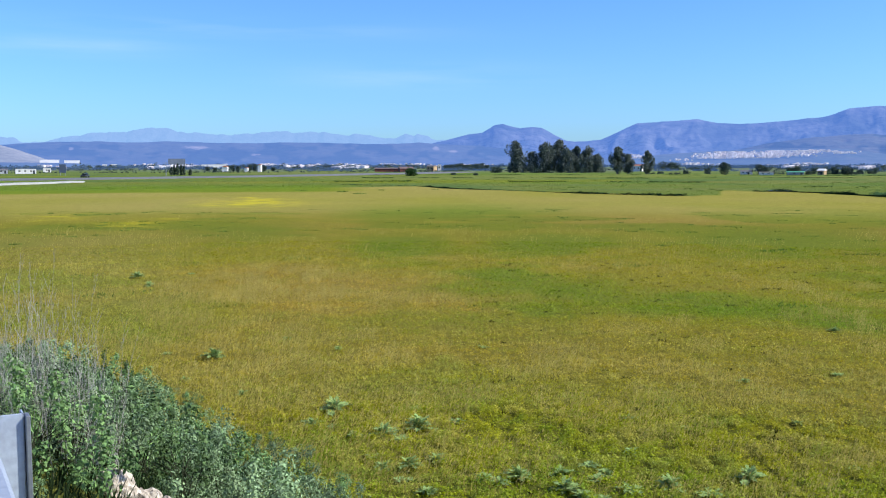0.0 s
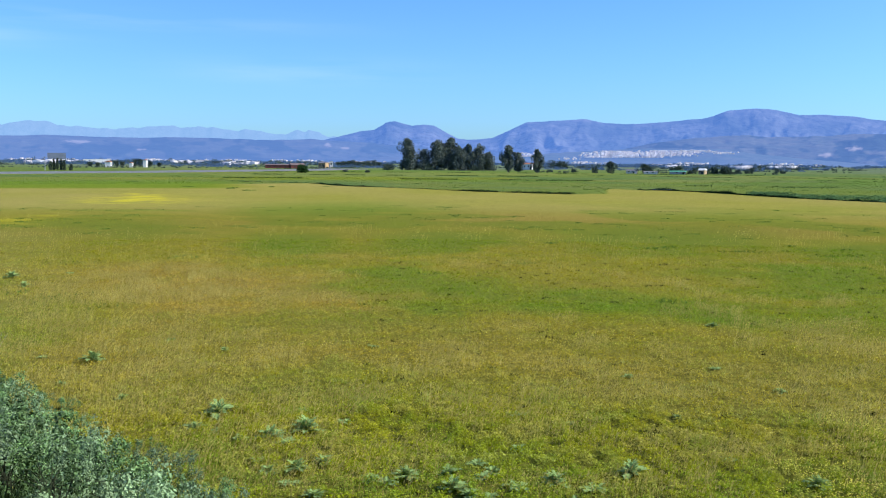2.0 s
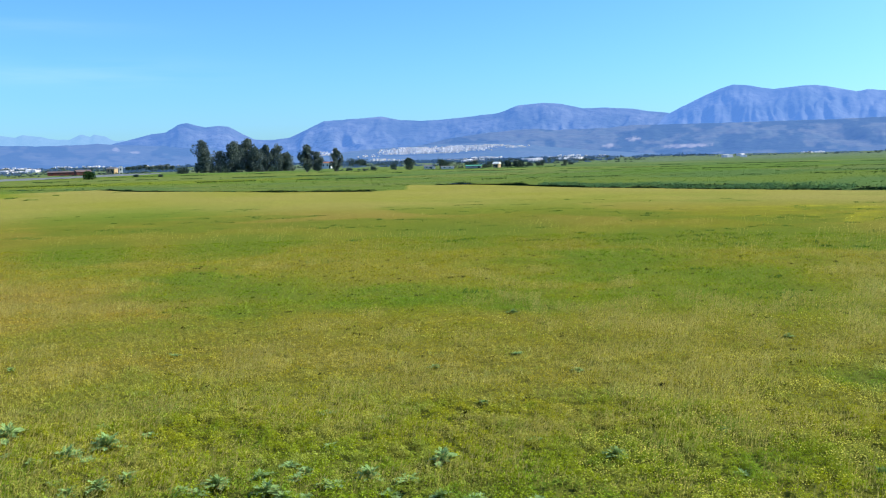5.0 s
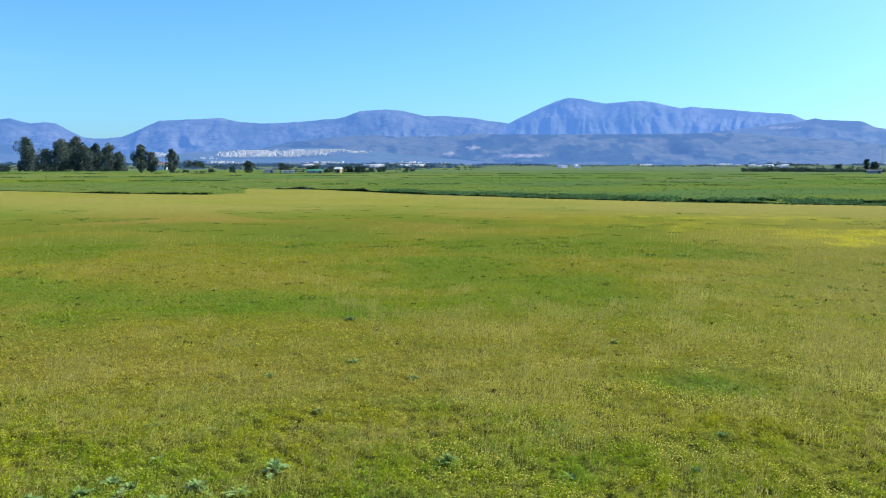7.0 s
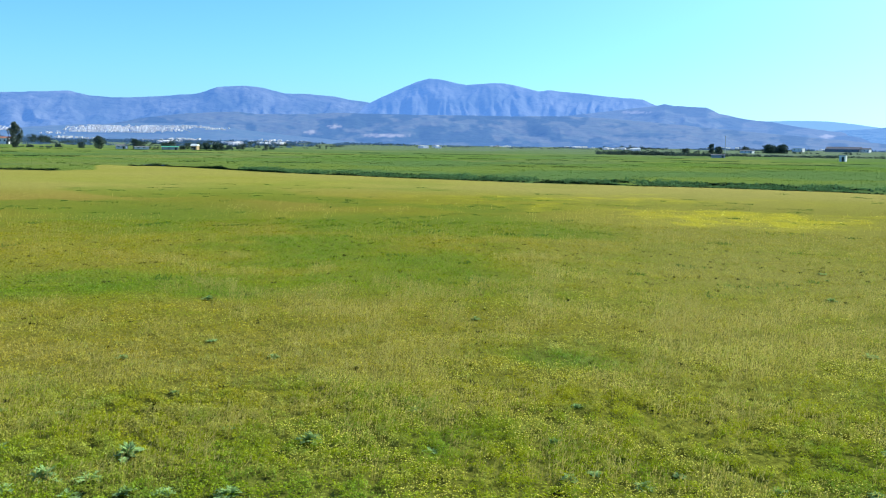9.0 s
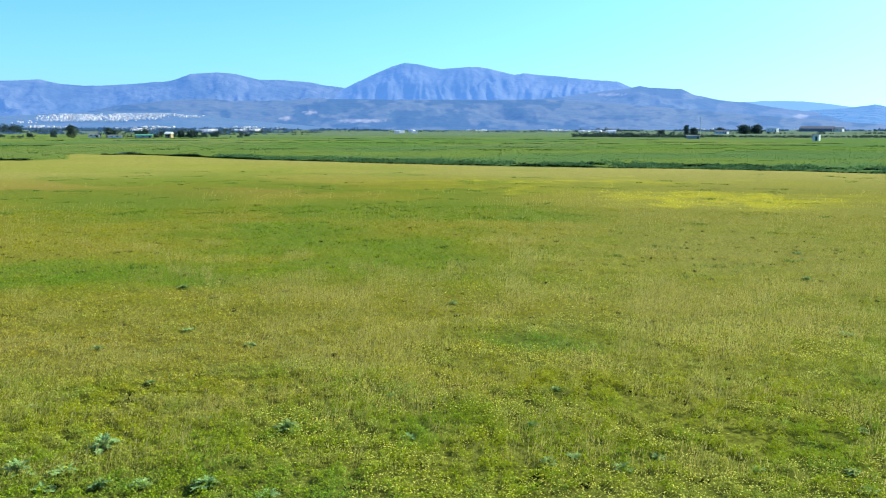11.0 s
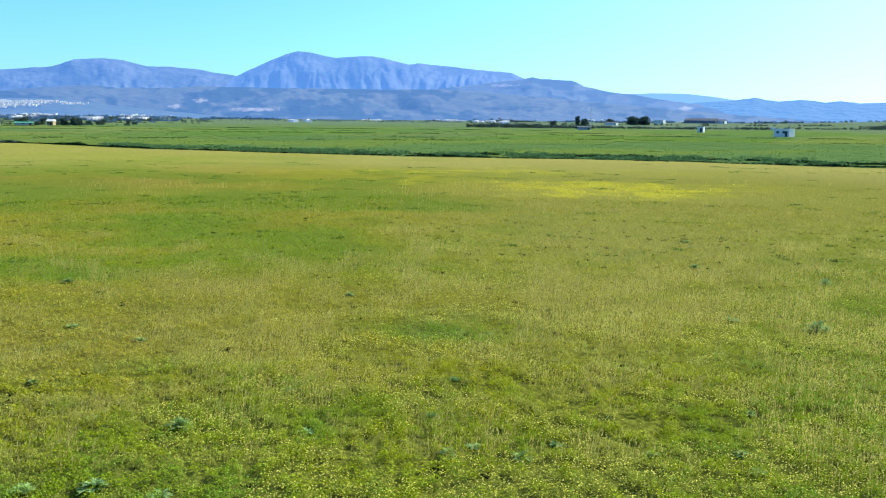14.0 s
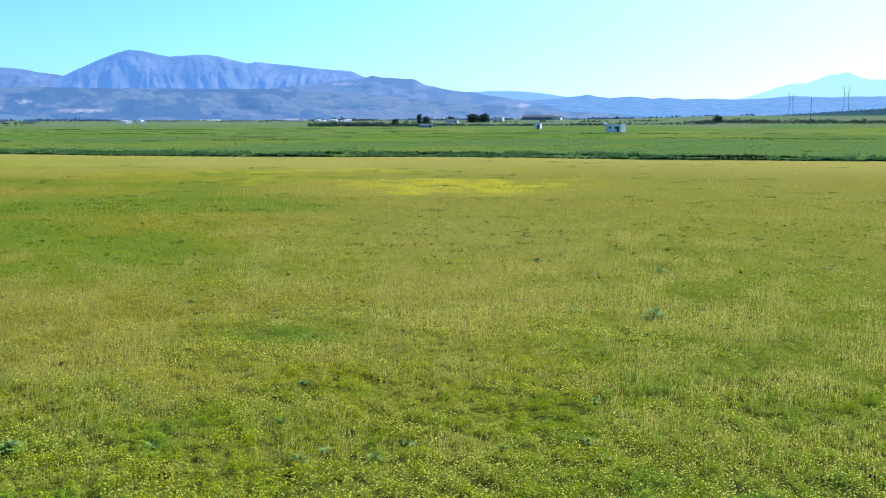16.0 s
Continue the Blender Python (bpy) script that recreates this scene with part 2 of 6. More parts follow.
OLIVE, OLIVE_DARK = (0.210, 0.217, 0.016), (0.164, 0.183, 0.012)
TAWNY, LUSH = (0.290, 0.206, 0.048), (0.112, 0.172, 0.022)
# dry litter tone, darkened for the shade the grass throws on itself
THATCH_SHADE = (0.085, 0.082, 0.020)
STRAWY = (0.258, 0.226, 0.062)
# this grey-green and FAR_GREEN have the distance haze in their colour
HAZY_FALLOW = (0.118, 0.150, 0.100)
FAR_GREEN, BLOOM, SOIL = (0.092, 0.142, 0.044), (0.47, 0.41, 0.03), (0.03, 0.036, 0.018)
GROUND = meadow("meadow_ground", False)
BLADE = meadow("meadow_blade", True)
PETAL = material("yellow_petal", (0.80, 0.73, 0.11), 0.6, 0.2, through_light=0.35)
DOCK = material("thistle_leaf", (0.31, 0.43, 0.14), 0.8, 0.45, 9, 50, second=(0.19, 0.27, 0.10), through_light=0.2, gloss=0.0)
STALK = material("thistle_stalk", (0.16, 0.20, 0.09), 0.7, 0.3)
SHRUB_LEAF = material("mallow_leaf", (0.215, 0.365, 0.120), 0.5, 0.6, 1.2, 22, second=(0.070, 0.140, 0.042), through_light=0.05, gloss=0.12, each=0.6)
SHRUB_PALE = material("grey_green_leaf", (0.285, 0.405, 0.205), 0.5, 0.6, 1.2, 22, second=(0.095, 0.165, 0.065), through_light=0.05, gloss=0.12, each=0.6)
# weeds coloured near black to carry the shade below the shrubs
BANK_WEED_SHADE = material("bank_weed_shade", (0.028, 0.050, 0.016), 0.9, 0.4, 1.2, 10, second=(0.018, 0.028, 0.012), gloss=0.0)
# stem colour kept near black, with the shrub's inner shade in it
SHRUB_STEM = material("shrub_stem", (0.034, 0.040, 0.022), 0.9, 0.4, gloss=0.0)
STRAW = material("dry_straw", (0.44, 0.42, 0.38), 0.7, 0.35, 3, 20, through_light=0.2)
STONE = material("pale_stone", (0.50, 0.44, 0.35), 0.9, 0.5, 5, 30, bump=1.0, second=(0.20, 0.18, 0.14), gloss=0.0)
ZINC = material("weathered_zinc", (0.34, 0.39, 0.45), 0.6, 0.14, 4, 40, metal=0.25, bump=0.05)
# darker copy of the zinc, with the post's shade in its colour
ZINC_DARK = material("shaded_zinc", (0.20, 0.22, 0.24), 0.55, 0.2, 4, 40, metal=0.6)
# near-black weed colour that carries the shade of the steep ditch bank
DITCH_SHADE = material("shaded_ditch_weed", (0.010, 0.028, 0.012), 0.9, 0.4, 0.3, 4, second=(0.006, 0.014, 0.007), gloss=0.0)
DITCH_WEED = material("ditch_weed_leaf", (0.135, 0.235, 0.085), 0.6, 0.4, 0.3, 4, second=(0.085, 0.16, 0.06), through_light=0.2, gloss=0.0)
REED = material("ditch_reed", (0.036, 0.080, 0.022), 0.9, 0.4, 0.3, 4, second=(0.018, 0.042, 0.014), through_light=0.2, gloss=0.0)
EUCALYPT = material("eucalyptus_leaf", (0.150, 0.180, 0.150), 0.55, 0.4, 0.4, 3, second=(0.085, 0.110, 0.095), through_light=0.2, gloss=0.04)
BARK = material("pale_bark", (0.30, 0.26, 0.21), 0.8, 0.35, 1, 8, bump=0.4)
# leaf green shifted slightly to grey-blue, as haze over far trees
DARK_LEAF = material("dark_tree_leaf", (0.070, 0.102, 0.078), 0.7, 0.4, 0.4, 3, through_light=0.15, gloss=0.04)
# far foliage with bluish haze emission mixed into its green
HAZE_LEAF = material("hazed_grove_leaf", (0.070, 0.098, 0.085), 0.9, 0.3, 0.02, 0.2, gloss=0.0, haze_glow=((0.10, 0.22, 0.58), 0.22))
CYPRESS = material("cypress_leaf", (0.06, 0.085, 0.05), 0.65, 0.35, 0.5, 4)
WHITEWASH = material("whitewash", (0.68, 0.67, 0.64), 0.8, 0.08, 0.4, 4)
CONCRETE = material("grey_render", (0.34, 0.36, 0.38), 0.85, 0.15, 0.5, 5)
OCHRE = material("ochre_wall", (0.42, 0.29, 0.16), 0.85, 0.15, 0.5, 5)
BRICKRED = material("dark_red_wall", (0.16, 0.045, 0.035), 0.8, 0.25, 0.3, 4)
TILE = material("terracotta_roof", (0.36, 0.15, 0.08), 0.8, 0.25, 0.5, 6)
TIN = material("dull_tin_roof", (0.17, 0.165, 0.18), 0.9, 0.2, 0.4, 5, gloss=0.0)
GREENROOF = material("green_tarp", (0.08, 0.30, 0.18), 0.6, 0.2)
OPENING = material("dark_opening", (0.03, 0.035, 0.04), 0.4, 0.2)
# board colour with the blue-grey of distance haze mixed in
BOARD = material("hazed_board", (0.15, 0.18, 0.23), 0.8, 0.2, 0.4, 4)
BARNROOF = material("faded_red_roof", (0.15, 0.105, 0.10), 0.85, 0.25, 0.5, 6)
SIGNBLUE = material("dark_sign_back", (0.05, 0.07, 0.11), 0.5, 0.2)
ASPHALT = material("asphalt", (0.14, 0.145, 0.155), 0.85, 0.2, 0.2, 3)
PALEROAD = material("pale_gravel", (0.38, 0.38, 0.37), 0.9, 0.2, 0.3, 4)
CARPAINT = material("dark_car_paint", (0.02, 0.022, 0.028), 0.3, 0.1, gloss=0.6)
GLASS = material("car_glass", (0.02, 0.025, 0.03), 0.1, 0.05, gloss=0.7)
RUBBER = material("tyre_rubber", (0.02, 0.02, 0.02), 0.8, 0.1)
WOOD = material("pole_wood", (0.16, 0.12, 0.09), 0.8, 0.3)
STEEL = material("pylon_steel", (0.30, 0.32, 0.34), 0.5, 0.15, metal=0.5)
WATER = material("ditch_water", (0.03, 0.04, 0.04), 0.04, 0.1, gloss=0.8)
# ranges carry their blue haze as emission, brighter in the sunward copies
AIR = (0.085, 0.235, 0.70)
MOUNT_FAR = material("far_range", (0.18, 0.18, 0.18), 0.95, 0.25, 0.004, 0.02, haze_glow=((0.215, 0.39, 0.72), 0.84), crags=30.0)
MOUNT_MAIN = material("limestone_range", (0.20, 0.20, 0.20), 0.95, 0.25, 0.004, 0.02, haze_glow=((0.096, 0.225, 0.67), 0.64), second=(0.075, 0.09, 0.085), bare=(0.34, 0.29, 0.26), crags=22.0)
MOUNT_HIGH = material("high_limestone", (0.21, 0.21, 0.21), 0.95, 0.22, 0.004, 0.02, haze_glow=((0.108, 0.250, 0.74), 0.66), second=(0.09, 0.105, 0.10), bare=(0.34, 0.29, 0.26), crags=16.0)
MOUNT_EAST = material("sunward_foothills", (0.090, 0.105, 0.075), 0.95, 0.25, 0.011, 0.05, haze_glow=((0.095, 0.240, 0.75), 0.52), second=(0.14, 0.135, 0.10), bare=(0.44, 0.36, 0.30), crags=8.0)
MOUNT_FRONT = material("wooded_foothills", (0.090, 0.105, 0.075), 0.95, 0.25, 0.011, 0.05, haze_glow=((0.084, 0.212, 0.67), 0.48), second=(0.14, 0.135, 0.10), bare=(0.40, 0.33, 0.28), crags=8.0)
MOUNT_LEFT = material("hazy_ridge", (0.075, 0.085, 0.068), 0.95, 0.25, 0.008, 0.04, haze_glow=((0.105, 0.230, 0.64), 0.62), second=(0.12, 0.12, 0.095), bare=(0.40, 0.33, 0.28), crags=8.0)
MOUNT_SUN = material("hazy_sunward_range", (0.15, 0.16, 0.17), 0.95, 0.2, 0.004, 0.02, haze_glow=((0.36, 0.60, 0.78), 0.90))
MOUNT_DIM = material("dim_hazy_range", (0.12, 0.13, 0.13), 0.95, 0.2, 0.004, 0.02, haze_glow=((0.20, 0.37, 0.74), 0.84))
MOUNT_HAZE = material("bright_hazy_hills", (0.10, 0.11, 0.09), 0.95, 0.3, 0.006, 0.03, haze_glow=((0.13, 0.31, 0.82), 0.62), crags=40.0)
MOUNT_TOWN = material("hazy_olive_slope", (0.075, 0.095, 0.065), 0.95, 0.4, 0.012, 0.06, haze_glow=((0.095, 0.235, 0.68), 0.50), second=(0.12, 0.12, 0.09))
MOUNT_PALE = material("pale_bare_hill", (0.28, 0.27, 0.25), 0.95, 0.3, 0.012, 0.06, haze_glow=(AIR, 0.30), second=(0.20, 0.20, 0.18))
# town walls glow faintly blue, as haze over the whitewash
TOWNWHITE = material("hazed_whitewash", (0.82, 0.76, 0.74), 0.9, 0.35, 0.09, 0.5, haze_glow=((0.26, 0.36, 0.62), 0.26), second=(0.55, 0.44, 0.40))

# ---------------------------------------------------------------- land: height and cover
ROAD_AZ = -38.0
NX, NY = math.cos(radians(ROAD_AZ)), -math.sin(radians(ROAD_AZ))  # across the road, towards the field
UX, UY = math.sin(radians(ROAD_AZ)), math.cos(radians(ROAD_AZ))
CREST, FOOT, TOP = 0.6, 6.2, 3.0
DITCH_A = [(-30, 232), (-3, 204), (2, 189), (12, 172), (24.5, 152.5), (36, 144)]
DITCH_B = [(54.2, 168.2), (61.1, 160.8), (63.9, 143.4), (66.3, 127.8), (71.0, 113.6), (75.5, 104.0), (84.9, 88.3), (94.2, 73.6), (100.3, 60.3), (104.7, 48.8), (115.7, 27.8), (126.0, 0.0), (137.4, -31.7)]


def near_line(x, y, line):
    best = np.full(np.shape(x), 1e9)
    for (x0, y0), (x1, y1) in zip(line, line[1:]):
        dx, dy = x1 - x0, y1 - y0
        t = np.clip(((x - x0) * dx + (y - y0) * dy) / (dx * dx + dy * dy), 0, 1)
        best = np.minimum(best, np.hypot(x - x0 - t * dx, y - y0 - t * dy))
    return best


def tufts(x, y, k=1.0):
    """Where the sward stands in tufts (towards 1) and where it is thin; k stretches them with distance."""
    v = 0.80 * fbm(x / (0.18 * k), y / (0.18 * k), 2, 211) + 0.14 * fbm(x / (0.7 * k), y / (0.7 * k), 2, 213) + 0.06 * fbm(x / 3.6, y / 3.6, 3, 217)
    return smooth(0.37, 0.63, v)


def height(x, y):
    x, y = np.asarray(x, float), np.asarray(y, float)
    s = x * NX + y * NY
    r = np.hypot(x, y)
    wobble = 0.5 * (fbm(x * 0.4, y * 0.4, 3, 5) - 0.5)
    bank = TOP * (1 - smooth(CREST, FOOT, s + wobble * smooth(0.6, 2.0, s))) * smooth(260, 120, r)
    swell = 0.25 * (fbm(x * 0.06, y * 0.06, 3, 9) - 0.5) * smooth(8, 25, r) * smooth(500, 200, r)
    tuss = 0.10 * (fbm(x * 0.9, y * 0.9, 3, 12) - 0.5) * smooth(7, 10, s)
    cut = -0.8 * np.exp(-(near_line(x, y, DITCH_A) / 1.3) ** 2) - 1.3 * np.exp(-(near_line(x, y, DITCH_B) / 1.6) ** 2)
    az = np.degrees(np.arctan2(x, y))
    rise = smooth(600, 1300, r) * (3.0 * smooth(40, 60, az) + 5.0 * smooth(60, 70, az))
    hump = 0.045 * tufts(x, y) * smooth(7, 9, s) * smooth(26, 16, r)
    return bank + swell + tuss + hump + cut + rise


# lush hollows and drifts of bloom in the meadow: bearing, distance, half width in degrees, half depth as a share
GREENS = [(0.5, 91, 5.0, 0.12), (-11.7, 67, 3.4, 0.10), (-3.5, 53, 2.6, 0.11), (6.5, 56, 4.0, 0.09), (19.2, 62, 5.2, 0.15), (2.9, 40, 3.2, 0.05), (5.6, 34.5, 5.2, 0.10),
          (14.4, 32.5, 3.8, 0.06), (-17.5, 27.5, 3.2, 0.10), (21.7, 29.6, 4.5, 0.06), (34.1, 36.6, 4.2, 0.08), (27.2, 44.3, 5.0, 0.06), (28.2, 38, 4.0, 0.06), (18.4, 30.5, 5.0, 0.08),
          (41.1, 52.4, 3.8, 0.06), (31.1, 55.7, 3.8, 0.07), (38.7, 56, 4.0, 0.09), (43.3, 20.8, 3.0, 0.05)]
BLOOMS = [(52.2, 67.0, 6.0, 0.09, 1.0), (57.5, 71.0, 3.5, 0.05, 0.55), (43.0, 86.0, 10.0, 0.05, 0.42), (40.0, 74.0, 5.0, 0.05, 0.30), (-11.0, 120.0, 2.6, 0.08, 0.55), (-17.5, 78.0, 1.9, 0.06, 0.5), (-22.0, 91.0, 1.6, 0.05, 0.45)]


def drift(az, r, at_az, at_r, wide, deep):
    return np.exp(-((az - at_az) / wide) ** 2 - (np.log(np.maximum(r, 1) / at_r) / deep) ** 2)


def cover(x, y):
    """What grows where: tawny seed grass, lush green, bloom, far field, bare soil, and painted haze and shade, each 0
    to 1.
    """
    x, y = np.asarray(x, float), np.asarray(y, float)
    r, az = np.hypot(x, y), np.degrees(np.arctan2(x, y))
    n1, n2 = fbm(x / 16, y / 16, 4, 31), fbm(x / 9, y / 9, 4, 47)
    n3 = fbm(x / 3, y / 3, 3, 71)
    n4 = fbm(x / 60, y / 22, 3, 57)
    across = np.where(az < 16, y - np.interp(x, [-120, -30, -3, 12, 36, 60], [150, 190, 204, 172, 144, 140]), r - np.interp(az, [math.degrees(math.atan2(*q)) for q in DITCH_B], [math.hypot(*q) for q in DITCH_B]))
    beyond = smooth(-1, 2, across)
    west = smooth(50, 14, az)
    ra = az + 3.0 * (n2 - 0.5) + 1.5 * (n3 - 0.5)
    rr = r * (1 + 0.22 * (n3 - 0.5) + 0.12 * (n1 - 0.5))
    lush = np.zeros(np.shape(x))
    for ga, gr, gw, gd in GREENS:
        lush = np.maximum(lush, smooth(0.05, 1.0, drift(ra, rr, ga, gr, gw * 1.35, gd * 1.6) + 0.6 * (n3 - 0.5)))
    lush = 0.72 * lush
    lush = np.maximum(lush, 0.55 * smooth(0.47, 0.66, n2) * smooth(22, 34, r) * smooth(135, 75, r) * (1 - 0.9 * smooth(38, 54, az)))
    lush = np.maximum(lush, 0.32 * smooth(0.46, 0.72, n3) * smooth(30, 15, r) + 0.30 * smooth(18, 10, r))
    tawny = (0.40 + 0.60 * smooth(0.36, 0.62, n1)) * smooth(112, 76, r) * (0.90 * west * smooth(11, 24, r) + 0.38 * (1 - west) * smooth(9, 28, r))
    lush = np.maximum(lush, 0.40 * smooth(55, 66, az) * smooth(52, 24, r))
    lush = lush * (1 - 0.45 * smooth(-6, -13, az) * smooth(75, 60, r))
    lush = np.maximum(lush, 0.6 * smooth(11.0, 8.8, r))
    tawny = tawny * (1 - lush) * (1 - beyond) * (1 - 0.45 * smooth(-10, -18, az))
    straw = (0.80 * smooth(72, 110, r) + 0.62 * smooth(34, 54, az) * smooth(14, 36, r) * (1 - 0.5 * smooth(56, 66, az) * smooth(50, 26, r))) * (0.5 + n1) * (1 - beyond)
    # field parcels on the plain beyond, each with its own crop
    c, sn = math.cos(0.35), math.sin(0.35)
    u, v = (x * c + y * sn) / 75, (y * c - x * sn) / 38
    crop = lattice(np.floor(u + 0.15 * n2), np.floor(v + 0.15 * n1), 5)
    parcel = beyond * smooth(210, 260, r)
    verge = smooth(160, 172, r) * smooth(226, 205, r) * smooth(-4, -8, az)
    bloom = np.zeros(np.shape(x))
    for ba, br, bw, bd, k in BLOOMS:
        bloom = np.maximum(bloom, k * drift(ra, rr, ba, br, bw, bd))
    bloom = np.clip(bloom * (0.30 + 1.3 * smooth(0.36, 0.64, fbm(x / 1.4, y / 1.4, 3, 73))), 0, 0.85) * (1 - beyond)
    soil = np.clip(np.exp(-(near_line(x, y, DITCH_A) / 0.9) ** 2) + np.exp(-(near_line(x, y, DITCH_B) / 1.2) ** 2), 0, 1)
    bank = smooth(FOOT, FOOT - 1.2, x * NX + y * NY) * smooth(60, 30, r)
    lush = np.clip(bank + lush * (1 - beyond) * (1 - bloom) + parcel * 0.4 * (crop < 0.35) + 0.8 * verge, 0, 1)
    pale = smooth(-12, -20, az) * smooth(20, 32, r) * smooth(85, 60, r)  # veiling glare over the west, put into the straw colour
    straw = np.clip(straw * (1 - verge) + 0.55 * pale, 0, 1)
    tawny = np.clip(tawny + 0.6 * beyond * smooth(0.54, 0.70, n4) * (0.5 + 0.5 * smooth(300, 180, r)) + 0.7 * drift(az, r, 9.6, 180, 5, 0.05) * beyond, 0, 1)
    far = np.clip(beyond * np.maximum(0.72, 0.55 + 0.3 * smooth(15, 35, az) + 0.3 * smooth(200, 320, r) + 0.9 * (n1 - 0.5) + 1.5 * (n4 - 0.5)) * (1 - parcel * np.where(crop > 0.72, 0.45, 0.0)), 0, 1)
    # greys the fields with distance as painted haze, plus some fallow parcels
    hazy_fallow = parcel * np.clip(smooth(400, 900, r) * (0.75 + 0.4 * (crop > 0.5)) + 0.2 * (crop > 0.8), 0, 1)
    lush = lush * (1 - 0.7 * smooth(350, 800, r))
    # the last mask darkens ground for litter and shade under grass and shrubs
    return dict(hazy_fallow=hazy_fallow, tawny=tawny, lush=lush, straw=straw, far=far, bloom=np.clip(bloom, 0, 1), soil=soil, thatch_shade=np.maximum(0.38 * (1 - beyond) * smooth(112, 72, r) + 0.24 * smooth(34, 18, r) + 0.16 * smooth(15, 10, r), 0.8 * bank))


def build_ground():
    radii = np.concatenate([np.linspace(0.4, 7.8, 24), np.geomspace(8, 24, 115), np.geomspace(24.3, 100, 100), np.arange(100.9, 235, 1.2), np.geomspace(236, 4950, 90)])
    azs = np.concatenate([np.arange(-28, 82, 0.3), np.arange(82, 332, 4.0)])
    R, A = np.meshgrid(radii, np.radians(azs), indexing="ij")
    x, y = R * np.sin(A), R * np.cos(A)
    z = height(x, y)
    n, k = R.shape
    co = np.stack([x, y, z], -1).reshape(-1, 3)
    i, j = np.meshgrid(np.arange(n - 1), np.arange(k), indexing="ij")
    j2 = (j + 1) % k
    quads = np.stack([i * k + j, i * k + j2, (i + 1) * k + j2, (i + 1) * k + j], -1).reshape(-1, 4)[:, ::-1]
    me = bpy.data.meshes.new("ground")
    centre = [(0.0, 0.0, float(height(0, 0)))]
    fan = [(len(co), a, (a + 1) % k) for a in range(k)]
    me.from_pydata(co.tolist() + centre, [], quads.tolist() + [f[::-1] for f in fan])
    me.shade_smooth()
    xs, ys = np.append(co[:, 0], 0), np.append(co[:, 1], 0)
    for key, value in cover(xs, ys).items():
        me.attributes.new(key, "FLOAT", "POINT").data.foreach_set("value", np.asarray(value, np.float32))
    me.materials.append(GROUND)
    return tagged(new("ground", me), "wide flat meadow plain with olive, tawny and green grass", "ground", kind="structure")


build_ground()

# ---------------------------------------------------------------- mountains round the plain
def mountain(name, skyline, d_foot, d_ridge, mat, label, rough=0.25, seed=0, foot_z=0.0, gully=3.0, step=0.08, crag=0.03, cuts=(), woods=0.0):
    """A range whose crest follows (azimuth, elevation) knots, with spurs and gullies below it."""
    az0, az1 = skyline[0][0], skyline[-1][0]
    az = np.arange(az0, az1 + step, step)
    el = np.interp(az, [p[0] for p in skyline], [p[1] for p in skyline])
    el = el + crag * (fbm(az * 2.2, az * 0 + seed, 5, seed) - 0.5) * np.minimum(1, np.minimum(az - az0, az1 - az))
    rows = 40
    verts = []
    for k in range(rows + 1):
        f = k / rows
        d = d_foot + (d_ridge - d_foot) * f
        crest = d_ridge * np.tan(np.radians(el)) + EYE
        across, down = np.radians(az) * d_ridge / 260.0, (d - d_foot) / 420.0
        warp = fbm(across * 0.7 + 9, across * 0 + down * 0.7, 3, seed + 3) * 1.4
        spur = fbm(across * gully * 0.5 + warp, across * 0 + down * 1.1 + warp, 5, seed + 1) - 0.5
        ridge = np.abs(fbm(across * gully + warp, across * 0 + down * 0.9, 4, seed + 9) - 0.5) * 2
        profile = f ** 1.25
        z = foot_z + (crest - foot_z) * np.clip(profile + rough * (spur - 0.5 * ridge + 0.2) * math.sin(math.pi * f) ** 0.8, 0, None)
        cap = (d * np.tan(np.radians(el)) + EYE) * (0.985 if k < rows else 1.0)
        z = np.minimum(z, np.maximum(cap, foot_z))
        dd = d + (d_ridge - d_foot) * 0.10 * (spur + 0.3 * ridge) * math.sin(math.pi * f)
        verts.append(np.stack([dd * np.sin(np.radians(az)), dd * np.cos(np.radians(az)), z], -1))
    back = verts[-1].copy()
    back[:, :2] *= 1.02
    back[:, 2] = foot_z
    verts.append(back)
    n = len(az)
    co = np.concatenate(verts)
    faces = []
    for k in range(rows + 1):
        a = np.arange(n - 1) + k * n
        faces += np.stack([a, a + 1, a + n + 1, a + n], -1).tolist()
    me = mesh_of(name, co.tolist(), faces, mat, True)
    va, vd = np.degrees(np.arctan2(co[:, 0], co[:, 1])), np.hypot(co[:, 0], co[:, 1])
    ve = np.degrees(np.arctan2(co[:, 2] - EYE, vd))
    bare = np.zeros(len(co))
    for ca, ce, wa, we in cuts:
        q = ((va - ca) / wa) ** 2 + ((ve - ce) / we) ** 2
        bare = np.maximum(bare, 0.9 * smooth(1.5, 0.2, q + 2.6 * (fbm(va * 5, ve * 26, 4, 77) - 0.5)))
    me.attributes.new("bare", "FLOAT", "POINT").data.foreach_set("value", bare.astype(np.float32))
    stands = smooth(0.50, 0.60, fbm(va * 0.9, ve * 3.2, 4, seed + 81) + 0.10 * smooth(27, 30, va) * smooth(43, 38, va) - 0.10 * smooth(29, 26, va) * smooth(18, 21, va))
    me.attributes.new("woods", "FLOAT", "POINT").data.foreach_set("value", (woods * stands).astype(np.float32))
    return tagged(new(name, me), label, "mountain", kind="structure")


